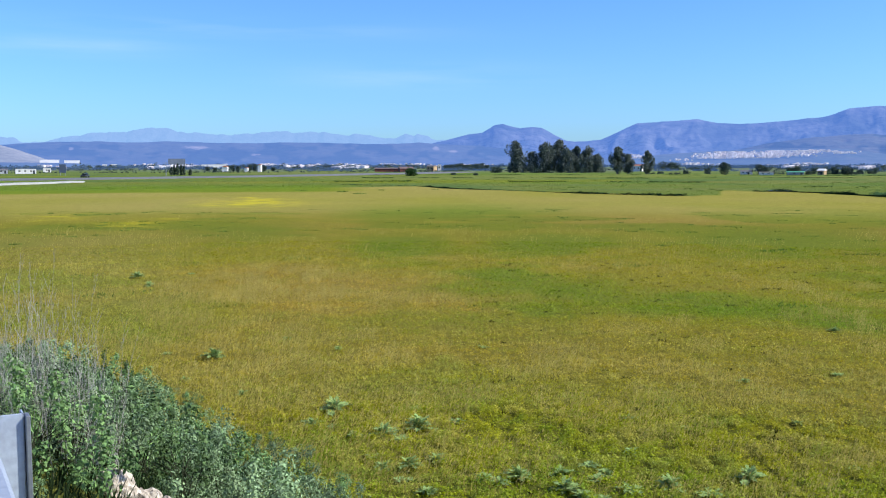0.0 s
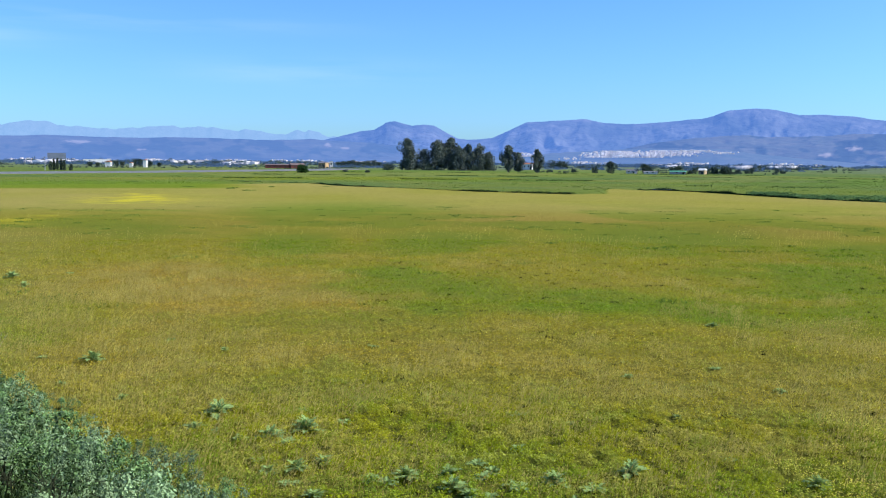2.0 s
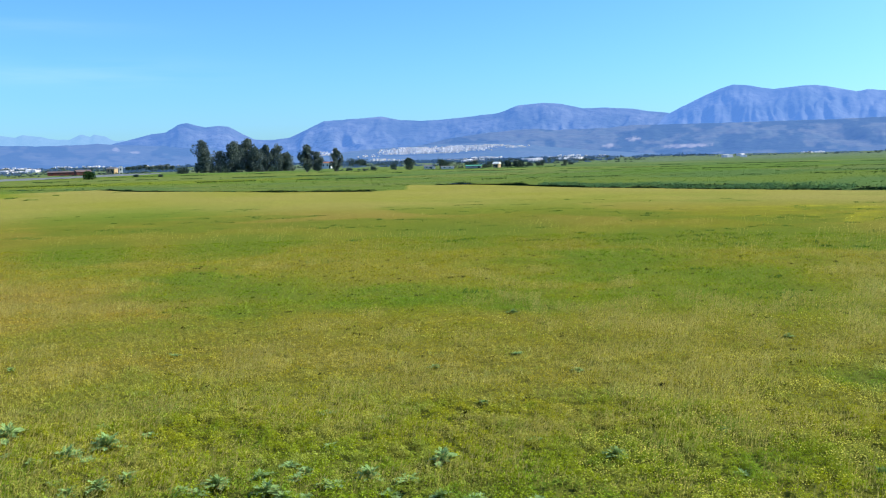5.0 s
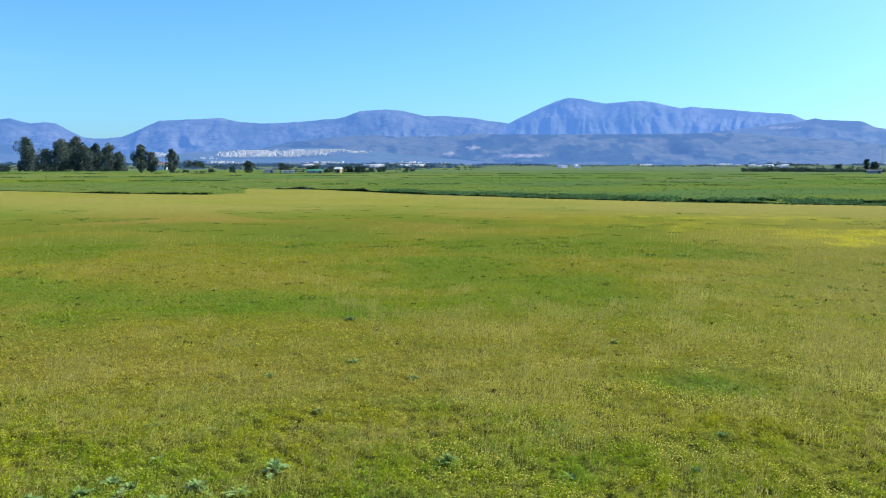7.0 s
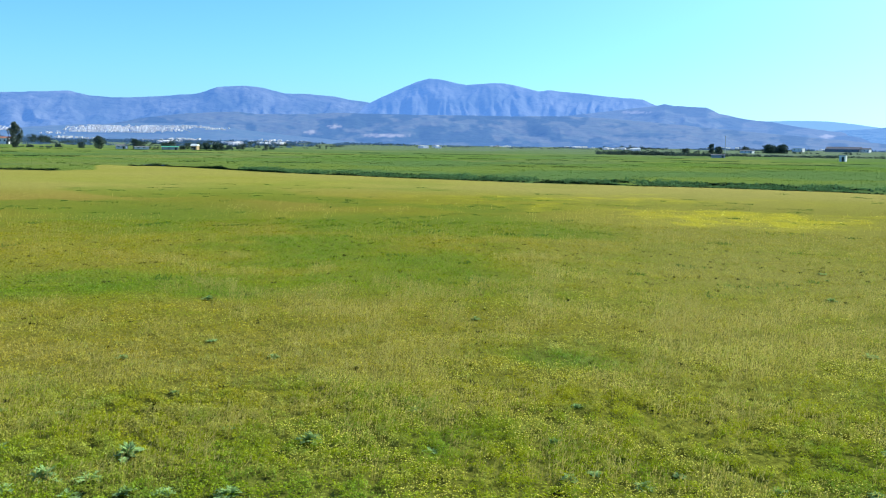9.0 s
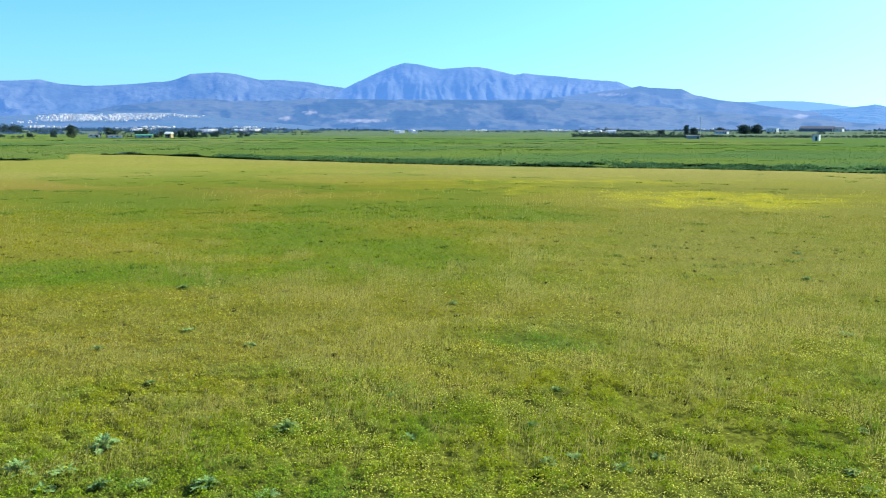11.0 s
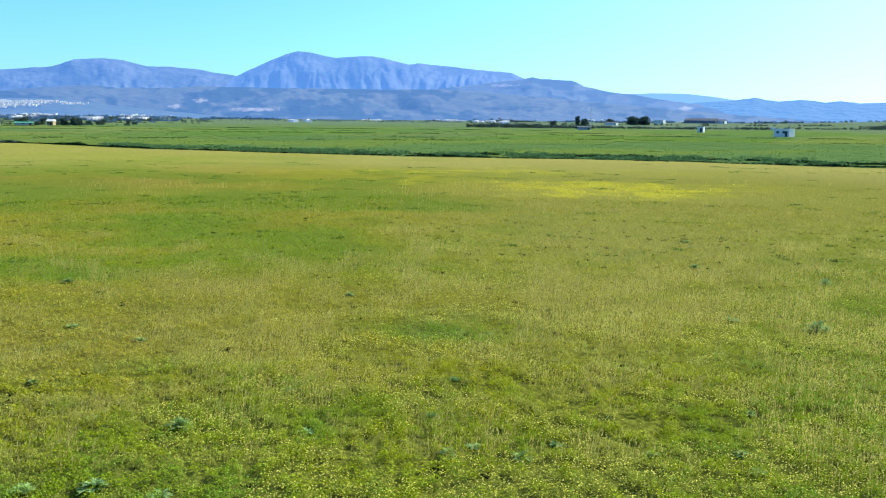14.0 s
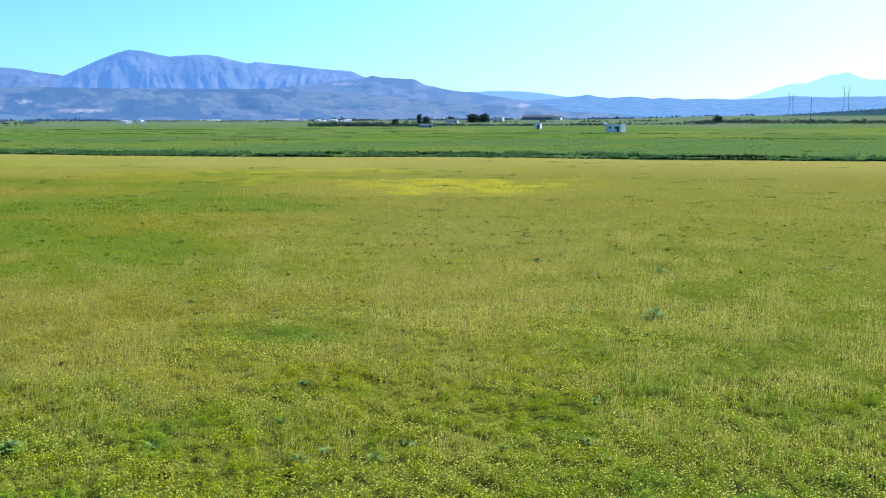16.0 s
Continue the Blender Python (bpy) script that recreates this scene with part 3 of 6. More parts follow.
FAR_LINE = [(-40, 1.2), (-30, 1.5), (-24.4, 1.46), (-23.8, 1.45), (-23.4, 1.2), (-22.1, 1.26), (-21.3, 1.47), (-19.7, 1.72), (-18, 1.82), (-16.9, 2.06), (-15.8, 2.07),
            (-15.2, 1.81), (-14.1, 1.79), (-12.3, 1.65), (-11.2, 1.75), (-9.6, 1.92), (-8.7, 1.82), (-6.9, 1.87), (-5.7, 1.65), (-5.1, 1.78), (-3.9, 1.6), (-2.9, 1.48),
            (-2.1, 1.78), (-1.7, 1.66), (-1.5, 1.82), (-0.4, 1.42), (1.0, 1.35), (3, 1.0)]
LEFT_LINE = [(-40, 0.9), (-24.4, 1.05), (-23.2, 1.14), (-21.5, 1.23), (-19.2, 1.26), (-17.5, 1.21), (-15.8, 1.29), (-13.5, 1.23), (-11.2, 1.21), (-8.7, 1.27), (-6.3, 1.23),
             (-3.9, 1.17), (-1.4, 1.26), (-0.2, 1.17), (1.6, 1.11), (3.5, 1.06), (6, 0.8), (9, 0.45)]
MAIN_A = [(-1.5, 1.0), (0.4, 1.46), (1.6, 1.76), (2.3, 1.84), (3.0, 2.26), (3.5, 2.36), (4.1, 2.17), (4.5, 2.10), (5.2, 2.18), (5.8, 2.11), (6.5, 1.72), (7.2, 1.38), (7.7, 1.31), (8.4, 1.33),
          (9.2, 1.42), (10.1, 1.81), (11.2, 2.33), (12.4, 2.40), (13.5, 2.46), (14.6, 2.54), (15.7, 2.31), (17, 2.24), (18.6, 2.33), (19.6, 2.42), (21.4, 2.58), (22.6, 3.0),
          (24, 3.11), (25.1, 3.02), (26.4, 2.73), (27.7, 2.73), (29.2, 2.61), (30.2, 2.43), (31.3, 2.30), (32, 1.9), (34, 1.5)]
MAIN_B = [(29.5, 1.6), (31.2, 2.28), (32.0, 2.68), (32.9, 3.08), (34.0, 3.58), (34.7, 3.76), (35.3, 3.73), (36, 3.58), (36.9, 3.43), (38.5, 3.55), (39, 3.56), (39.6, 3.46), (41.1, 3.11),
          (41.6, 3.19), (43.7, 3.01), (45.8, 2.79), (47.0, 2.72), (47.7, 2.41), (50, 1.9), (53, 1.2)]
HILL_E = [(38, 1.3), (41, 1.55), (43.2, 1.79), (45.9, 2.12), (47.8, 2.36), (48.3, 2.47), (48.8, 2.36), (50.6, 2.28), (51.3, 1.95), (52.8, 1.63), (54.1, 1.52), (55.2, 1.31), (56.4, 1.14), (58, 0.95), (60, 0.6), (62, 0.3), (65, 0.0)]
HILL_SUN = [(52, 0.6), (55, 0.9), (58, 1.08), (59.6, 1.22), (60.7, 1.36), (62, 1.15), (63.2, 1.27), (64.4, 1.12), (65.3, 1.2), (66.1, 1.08), (67.4, 1.13), (69.1, 1.06), (70.5, 1.11), (72, 1.22), (73.9, 1.15), (76.7, 1.18), (95, 1.0)]
FRONT_LINE = [(14, 0.45), (16.5, 0.75), (18.4, 1.15), (20.3, 1.42), (22.3, 1.57), (23.8, 1.62), (24.8, 1.52), (27.7, 1.57), (29, 1.69), (31.5, 1.66), (35.9, 1.66), (40.2, 1.66), (43.1, 1.7), (46, 1.55), (49, 1.3), (53, 0.95), (57, 0.6), (62, 0.25), (66, -0.02)]
TOWN_LINE = [(6, -0.02), (9, 0.28), (12, 0.5), (15, 0.72), (18, 0.86), (22, 0.86), (24, 0.6), (27, 0.3), (31, -0.02)]
PALE_HILL = [(-36, 1.7), (-30, 1.5), (-24.4, 1.02), (-23.4, 0.72), (-22.4, 0.36), (-21.8, 0.1)]
TERRACE = [(-40, 0.12), (-23.2, 0.10), (-21.2, 0.07), (-20.2, 0.05), (-19.4, -0.16)]
PALE_LINE = [(50, 1.3), (54.1, 1.54), (55.2, 1.59), (57.1, 1.56), (58.3, 1.43), (59.6, 1.24), (61, 1.1)]
PEAK_F = [(67, 0.9), (69.2, 1.12), (70, 1.3), (71, 1.65), (71.8, 1.88), (72.7, 1.91), (73.7, 2.33), (74.3, 2.38), (74.7, 2.49), (75.2, 2.25), (75.7, 2.09), (76.6, 2.05), (80, 1.9), (90, 1.2)]
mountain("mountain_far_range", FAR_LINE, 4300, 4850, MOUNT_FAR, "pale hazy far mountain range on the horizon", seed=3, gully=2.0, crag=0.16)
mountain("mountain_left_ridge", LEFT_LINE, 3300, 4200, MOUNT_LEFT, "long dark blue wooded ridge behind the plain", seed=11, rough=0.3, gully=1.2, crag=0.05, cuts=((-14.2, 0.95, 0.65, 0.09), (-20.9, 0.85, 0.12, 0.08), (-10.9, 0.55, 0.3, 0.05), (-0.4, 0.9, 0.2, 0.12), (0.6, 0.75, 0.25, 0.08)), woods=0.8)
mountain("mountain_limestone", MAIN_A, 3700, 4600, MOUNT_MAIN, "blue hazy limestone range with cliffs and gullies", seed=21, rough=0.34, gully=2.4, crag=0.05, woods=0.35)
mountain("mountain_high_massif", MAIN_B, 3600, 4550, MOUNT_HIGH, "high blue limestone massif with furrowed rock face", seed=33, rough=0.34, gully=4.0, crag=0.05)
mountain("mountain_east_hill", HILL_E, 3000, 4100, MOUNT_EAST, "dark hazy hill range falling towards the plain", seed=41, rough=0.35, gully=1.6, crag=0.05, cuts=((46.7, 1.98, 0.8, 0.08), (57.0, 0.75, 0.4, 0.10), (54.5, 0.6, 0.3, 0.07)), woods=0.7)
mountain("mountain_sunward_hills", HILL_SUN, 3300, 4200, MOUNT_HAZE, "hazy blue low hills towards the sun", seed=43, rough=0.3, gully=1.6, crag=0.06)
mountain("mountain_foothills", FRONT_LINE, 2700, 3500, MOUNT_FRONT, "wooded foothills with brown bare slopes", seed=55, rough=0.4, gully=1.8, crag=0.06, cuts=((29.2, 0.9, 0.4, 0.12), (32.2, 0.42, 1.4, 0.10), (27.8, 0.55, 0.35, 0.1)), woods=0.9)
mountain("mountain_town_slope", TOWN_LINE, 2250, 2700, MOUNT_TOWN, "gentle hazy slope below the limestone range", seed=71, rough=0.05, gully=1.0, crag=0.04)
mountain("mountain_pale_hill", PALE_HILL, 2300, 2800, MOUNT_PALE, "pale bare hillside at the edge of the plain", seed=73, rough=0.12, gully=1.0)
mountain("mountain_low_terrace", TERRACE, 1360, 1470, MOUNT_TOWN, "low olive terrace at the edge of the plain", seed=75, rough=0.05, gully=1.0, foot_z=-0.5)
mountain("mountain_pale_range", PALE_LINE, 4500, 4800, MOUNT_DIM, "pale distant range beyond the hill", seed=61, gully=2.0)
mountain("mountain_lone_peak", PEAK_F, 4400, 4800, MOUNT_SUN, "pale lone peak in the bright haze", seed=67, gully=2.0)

# ---------------------------------------------------------------- meadow grass, flowers, thistles
def blades(x, y, h, w, lean, z=None, seed=0):
    """One tapering blade a place, bent a little, as an array of triangles."""
    g = np.random.default_rng(seed)
    n = len(x)
    z = height(x, y) if z is None else z
    a, b = g.uniform(0, 2 * np.pi, n), g.uniform(0, 2 * np.pi, n)
    half = np.stack([np.cos(a) * w / 2, np.sin(a) * w / 2, np.zeros(n)], -1)
    root = np.stack([x, y, z - 0.01], -1)
    tip = root + np.stack([np.cos(b) * lean * h, np.sin(b) * lean * h, h], -1)
    return np.stack([root - half, root + half, tip], 1)


def scatter(n, r0, r1, az0, az1, seed):
    g = np.random.default_rng(seed)
    r = np.sqrt(g.uniform(r0 * r0, r1 * r1, n))
    a = np.radians(g.uniform(az0, az1, n))
    return r * np.sin(a), r * np.cos(a)


def in_field(x, y):
    return x * NX + y * NY > FOOT - 0.5


def sward(x, y, k):
    """The cover at a blade's root, with each tuft a little greener, drier or more tawny than the next."""
    at = cover(x, y)
    dry, green = fbm(x / (0.5 * k) + 40, y / (0.5 * k), 3, 221), fbm(x / (0.6 * k), y / (0.6 * k) + 70, 3, 223)
    at["straw"] = np.clip(at["straw"] + 0.55 * smooth(0.52, 0.66, dry) * (1 - at["far"]), 0, 1)
    at["lush"] = np.clip(at["lush"] + 0.35 * smooth(0.52, 0.68, green) * (1 - at["far"]), 0, 1)
    at["soil"] = at["soil"] * 0
    return at


def grass(name, n, r0, r1, h0, h1, w0, w1, seed, label, k, base=0.5, spread=0.2, az0=-27, az1=81):
    x, y = scatter(n, r0, r1, az0, az1, seed)
    g = np.random.default_rng(seed + 1)
    t = tufts(x, y, k)
    keep = in_field(x, y) & (g.uniform(0, 1, n) < 0.10 + 0.90 * t)
    if r0 > 100:  # the crop beyond the ditch
        keep &= cover(x, y)["far"] > 0.3
    x, y, t = x[keep], y[keep], t[keep]
    h = g.uniform(h0, h1, len(x)) * (0.35 + 0.9 * t)
    tris = blades(x, y, h, g.uniform(w0, w1, len(x)), g.uniform(0.2, 1.2, len(x)), seed=seed + 2)
    at = sward(x, y, k)
    at["shade"] = np.clip(g.normal(base, spread, len(x)) + 0.25 * (t - 0.5), 0, 1)
    return tagged(new(name, tri_mesh(name, tris, BLADE, at)), label, "grass", kind="stuff")


grass("meadow_grass", 60000, 8, 15, 0.02, 0.07, 0.006, 0.012, 99, "short olive green grass among the herbs", 1.0)
grass("meadow_grass", 190000, 14, 23, 0.03, 0.11, 0.006, 0.013, 101, "short olive green meadow grass with fine blades", 1.0)
grass("meadow_grass", 200000, 23, 48, 0.04, 0.17, 0.009, 0.018, 111, "tawny and green meadow grass in seed", 1.8, 0.34, 0.08)
grass("meadow_grass", 40000, 46, 80, 0.02, 0.06, 0.02, 0.05, 121, "distant tawny meadow grass", 4.0, 0.06, 0.04)
grass("field_grass", 130000, 118, 300, 0.05, 0.18, 0.08, 0.20, 131, "green field grass beyond the ditch", 8.0, 0.08, 0.06)


def herbs(n, r0, r1, size, tall, k, seed, flat=0.7, base=0.36, spread=0.12):
    """A carpet of small clover-like leaflets turned every way, in low cushions, paler towards the top."""
    x, y = scatter(n, r0, r1, -27, 81, seed)
    g = np.random.default_rng(seed + 1)
    t = tufts(x, y, k)
    floor = 0.04 + 0.40 * smooth(40, 16, np.degrees(np.arctan2(x, y)))
    keep = in_field(x, y) & (g.uniform(0, 1, n) < floor + (1 - floor) * t)
    x, y, t = x[keep], y[keep], t[keep]
    m = len(x)
    up = g.uniform(0.05, 1.0, m)
    z = height(x, y) + tall * up * (0.25 + 1.0 * t)
    c = np.stack([x, y, z], -1)
    d = g.normal(0, 1, (m, 3))
    d[:, 2] *= flat
    d /= np.linalg.norm(d, axis=1)[:, None]
    away = g.normal(0, 1, (m, 3))
    away[:, :2] *= flat
    u = np.cross(d, away)
    u /= np.linalg.norm(u, axis=1)[:, None]
    s = size * g.uniform(0.5, 1.4, m)[:, None]
    at = sward(x, y, k)
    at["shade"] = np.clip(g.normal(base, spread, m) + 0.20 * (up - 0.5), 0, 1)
    tris = np.stack([c - u * s * 0.4, c + u * s * 0.4, c + d * s], 1)
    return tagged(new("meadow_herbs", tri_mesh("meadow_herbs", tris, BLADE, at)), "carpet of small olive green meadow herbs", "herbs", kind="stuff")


herbs(500000, 8, 18, 0.031, 0.09, 1.0, 141, 0.55, 0.36, 0.08)
herbs(380000, 17, 32, 0.034, 0.09, 1.4, 151, 0.40, 0.28, 0.06)
herbs(240000, 31, 58, 0.055, 0.05, 2.5, 161, 0.30, 0.14, 0.04)


def seed_grass(n, r0, r1, seed, wide=1.0):
    """Taller pale stems with seed heads, bowed by the wind, in feathery drifts."""
    x, y = scatter(n, r0, r1, -27, 81, seed)
    g = np.random.default_rng(seed)
    k = 0.40 * fbm(x / 7, y / 7, 3, 83) + 0.60 * fbm(x / 1.3, y / 1.3, 2, 87)
    keep = in_field(x, y) & (g.uniform(0, 1, n) < (0.06 + 0.94 * smooth(0.42, 0.70, k)) * (1 - 0.8 * cover(x, y)["lush"]) * smooth(12, 20, np.hypot(x, y)))
    x, y = x[keep], y[keep]
    h = g.uniform(0.10, 0.27, len(x))
    tris = blades(x, y, h, g.uniform(0.004, 0.008, len(x)) * wide, g.uniform(0.05, 0.3, len(x)), seed=seed + 1)
    tris[:, 2] += np.stack([0.14 * h, 0.05 * h, -0.02 * h], -1)
    heads = tris.copy()
    tip = tris[:, 2]
    across = (tris[:, 1] - tris[:, 0]) * 1.5
    heads[:, 0], heads[:, 1] = tip - across, tip + across
    heads[:, 2] = tip + (tip - 0.5 * (tris[:, 0] + tris[:, 1])) * 0.30 + np.stack([0.10 * h, 0.03 * h, -0.03 * h], -1)
    both = np.concatenate([tris, heads])
    return tagged(new("seed_grass", tri_mesh("seed_grass", both, SEEDHEAD)), "pale straw seed heads standing over the meadow", "grass", kind="stuff")


SEEDHEAD = material("pale_seed_head", (0.62, 0.51, 0.14), 0.9, 0.25, 0.5, 5, through_light=0.5, gloss=0.0)
seed_grass(250000, 13, 44, 201)
seed_grass(36000, 44, 85, 205, 1.6)


def flower_drift(n, r0, r1, size, seed, bloom_weight):
    x, y = scatter(n, r0, r1, -27, 81, seed)
    g = np.random.default_rng(seed)
    k = 0.45 * fbm(x / 5, y / 5, 3, 91) + 0.55 * fbm(x / 0.9, y / 0.9, 2, 93)
    az = np.degrees(np.arctan2(x, y))
    chance = (0.06 + 0.14 * smooth(20, 34, az) + 0.80 * smooth(0.44, 0.64, k)) * (0.03 + 0.35 * smooth(4, 22, az) + 0.62 * smooth(20, 42, az)) * smooth(40, 22, np.hypot(x, y)) * (smooth(30, 48, az) * smooth(8.2, 10.5, np.hypot(x, y)) + (1 - smooth(30, 48, az)) * smooth(9.5, 18, np.hypot(x, y))) + bloom_weight * np.maximum(cover(x, y)["bloom"] - 0.16, 0)
    keep = in_field(x, y) & (g.uniform(0, 1, n) < chance)
    x, y = x[keep], y[keep]
    z = height(x, y) + g.uniform(0.05, 0.14, len(x))
    s = size * g.uniform(0.6, 1.3, len(x))
    a = g.uniform(0, 2 * np.pi, len(x))
    c = np.stack([x, y, z], -1)
    tilt = g.uniform(-0.5, 0.5, (len(x), 2))
    e1 = np.stack([np.cos(a), np.sin(a), tilt[:, 0]], -1) * s[:, None] / 2
    e2 = np.stack([-np.sin(a), np.cos(a), tilt[:, 1]], -1) * s[:, None] / 2
    tris = np.concatenate([np.stack([c - e1 - e2, c + e1 - e2 * 0.6, c + e2], 1), np.stack([c - e1 + e2 * 0.7, c - e2 * 1.1, c + e1 + e2 * 0.6], 1)])
    return tagged(new("yellow_flowers", tri_mesh("yellow_flowers", tris, PETAL)), "small yellow meadow flowers scattered through the grass", "flowers", kind="stuff")


flower_drift(190000, 8.5, 24, 0.019, 301, 1.0)
flower_drift(70000, 24, 44, 0.024, 305, 0.6)
flower_drift(60000, 55, 110, 0.06, 309, 1.0)


def leaf_mesh(name, length, width, lobes, mat, curl=0.35, rise=0.6, seed=0):
    """A lobed leaf that rises from its root along +x and droops at the tip."""
    g = random.Random(seed)
    bm = bmesh.new()
    mid, left, right = [], [], []
    n = lobes * 2 + 1
    for i in range(n + 1):
        t = i / n
        z = length * (rise * t - curl * t * t * 1.6)
        half = width * 0.5 * math.sin(math.pi * min(1, 0.12 + 0.88 * t)) ** 0.7 * (1.0 if i % 2 else 0.45) * g.uniform(0.8, 1.2)
        x = length * t
        mid.append(bm.verts.new((x, 0, z)))
        left.append(bm.verts.new((x + 0.02 * (i % 2), half, z + half * 0.45)))
        right.append(bm.verts.new((x + 0.02 * (i % 2), -half, z + half * 0.45)))
    for i in range(n):
        bm.faces.new((mid[i], mid[i + 1], left[i + 1], left[i]))
        bm.faces.new((right[i], right[i + 1], mid[i + 1], mid[i]))
    me = bpy.data.meshes.new(name)
    bm.to_mesh(me)
    bm.free()
    me.materials.append(mat)
    return me


LEAVES = [leaf_mesh("leaf", 0.150, 0.075, 4, DOCK, 0.40, 0.72, 1), leaf_mesh("leaf", 0.120, 0.062, 3, DOCK, 0.36, 0.95, 2), leaf_mesh("leaf", 0.085, 0.045, 3, DOCK, 0.2, 1.15, 3)]


def thistle(tall, seed):
    g = random.Random(seed)
    root = thing("thistle", (0, 0, 0), "grey-green thistle with lobed spiny leaves in short grass" if tall else "low grey-green thistle rosette lying in short grass",
                 "thistle", "thistles in the meadow")
    if tall:
        bm = bmesh.new()
        tube(bm, [(0, 0, -0.02), (0.01, 0, tall * 0.5), (0.0, 0.015, tall)], [0.016, 0.012, 0.006], 6)
        part("stalk", bm, STALK, root)
    turn = 0.0
    for i in range(38 if tall else 30):
        turn += 137.5
        up = (i / 38) if tall else 0.0
        me = LEAVES[0 if up < 0.25 else 1 if up < 0.6 else 2]
        if not tall:
            me = LEAVES[g.choice((0, 1, 1, 2))]
        leaf = new("leaf", me)
        leaf.parent = root
        s = g.uniform(0.6, 1.25)
        leaf.matrix_basis = pose(0, 0, 0.015 + up * tall if tall else 0.02, g.uniform(-12, 12), -18 * up - g.uniform(-8, 12), turn + g.uniform(-20, 20)) @ Matrix.Diagonal((s, s, s, 1))
    return root


# where the thistles stand and how wide each one spreads, as a share of the usual
THISTLES_WEST = [(-2.0, 17.4, 1.2), (-2.3, 16.7, 0.8), (-1.9, 16.6, 0.5), (-1.5, 15.9, 0.6), (-1.0, 15.9, 1.0), (-0.7, 15.7, 0.8), (-0.4, 16.3, 1.2), (0.3, 16.9, 0.6), (0.2, 17.0, 0.5), (-0.5, 17.5, 0.6),
                 (-0.1, 14.6, 0.8), (-1.1, 14.8, 0.5), (-0.9, 14.3, 0.7), (-0.5, 14.2, 0.9), (-0.6, 13.7, 0.6), (-0.2, 13.1, 0.7), (0.6, 13.6, 0.7), (1.1, 13.7, 0.9), (0.8, 13.5, 0.6), (1.7, 13.8, 0.8),
                 (2.2, 14.2, 0.7), (2.2, 13.6, 0.6), (2.4, 13.9, 0.7), (2.6, 13.1, 0.8), (1.7, 13.2, 0.9), (1.9, 12.9, 0.7), (2.2, 12.9, 0.5), (3.0, 15.1, 0.6), (4.2, 16.5, 0.5), (3.3, 17.0, 0.7)]
THISTLES_NEAR = [(4.4, 13.6, 0.95), (3.2, 13.3, 0.9), (3.7, 13.0, 0.8), (3.3, 12.6, 0.7), (3.9, 12.2, 0.6), (4.3, 11.9, 0.7), (5.0, 11.4, 0.82), (6.9, 12.8, 0.85), (8.3, 11.6, 0.6), (10.0, 10.8, 0.5), (9.1, 9.5, 0.6),
                 (9.6, 9.5, 0.5), (9.8, 8.8, 0.65), (6.2, 16.6, 0.5), (6.1, 14.1, 0.5), (9.2, 13.4, 0.6), (11.7, 12.1, 0.5), (5.5, 10.7, 0.6), (10.5, 8.8, 0.45), (11.1, 7.6, 0.55), (11.6, 6.3, 0.55), (12.1, 6.8, 0.5), (13.9, 7.7, 0.5)]
THISTLES_FAR = [(-5.4, 22.6, 1.2), (-5.5, 20.3, 0.5), (-4.0, 18.9, 0.6), (-6.7, 23.2, 0.6), (-4.1, 25.3, 0.6), (-2.6, 23.8, 0.6), (1.0, 24.1, 0.6), (-12.3, 38.7, 1.2), (-11.0, 36.0, 0.9), (-10.5, 40.3, 0.7),
                (15.2, 19.6, 0.6), (10.6, 26.0, 0.8), (8.5, 20.6, 0.6), (6.3, 19.9, 0.6), (9.0, 18.4, 0.6), (20.2, 11.7, 0.8), (20.4, 9.8, 1.2), (26.9, 12.7, 0.9), (31.9, 20.5, 0.7), (30.9, 19.7, 0.4), (26.8, 16.9, 0.8), (31.1, 9.1, 0.8)]
kinds = [thistle(0.09, 5), thistle(0.03, 6), thistle(0.05, 7), thistle(0.0, 8)]
for i, (x, y, s) in enumerate(THISTLES_WEST + THISTLES_NEAR + THISTLES_FAR):
    k = 0 if s > 0.84 else 1 + i % 3
    s *= 1.30
    ob = copy_thing(kinds[k], pose(x, y, float(height(x, y)) - 0.01, 0, 0, i * 71))
    ob.scale = (1.35 * s, 1.35 * s, 0.88 * s)
for k in kinds:
    for o in (*k.children_recursive, k):
        bpy.data.objects.remove(o)


RUSH = material("rush_green", (0.125, 0.205, 0.04), 0.8, 0.4, 0.3, 4, second=(0.08, 0.145, 0.028), through_light=0.3, gloss=0.0)
TUSSOCKS = [(29.1, 41.6, 0.5), (22.1, 49.1, 1.0), (21.0, 49.6, 0.6), (32.9, 37.2, 0.9), (31.9, 38.4, 0.7), (4.0, 40.0, 0.8), (18.5, 52.0, 0.8), (17.2, 51.2, 0.5), (24.8, 46.6, 0.7), (36.6, 36.4, 0.6),
            (8.6, 44.0, 0.7), (12.5, 55.0, 0.8), (-7.0, 47.0, 0.6), (38.0, 30.0, 0.4), (26.0, 24.0, 0.35), (21.5, 33.0, 0.4), (11.0, 31.0, 0.35)]


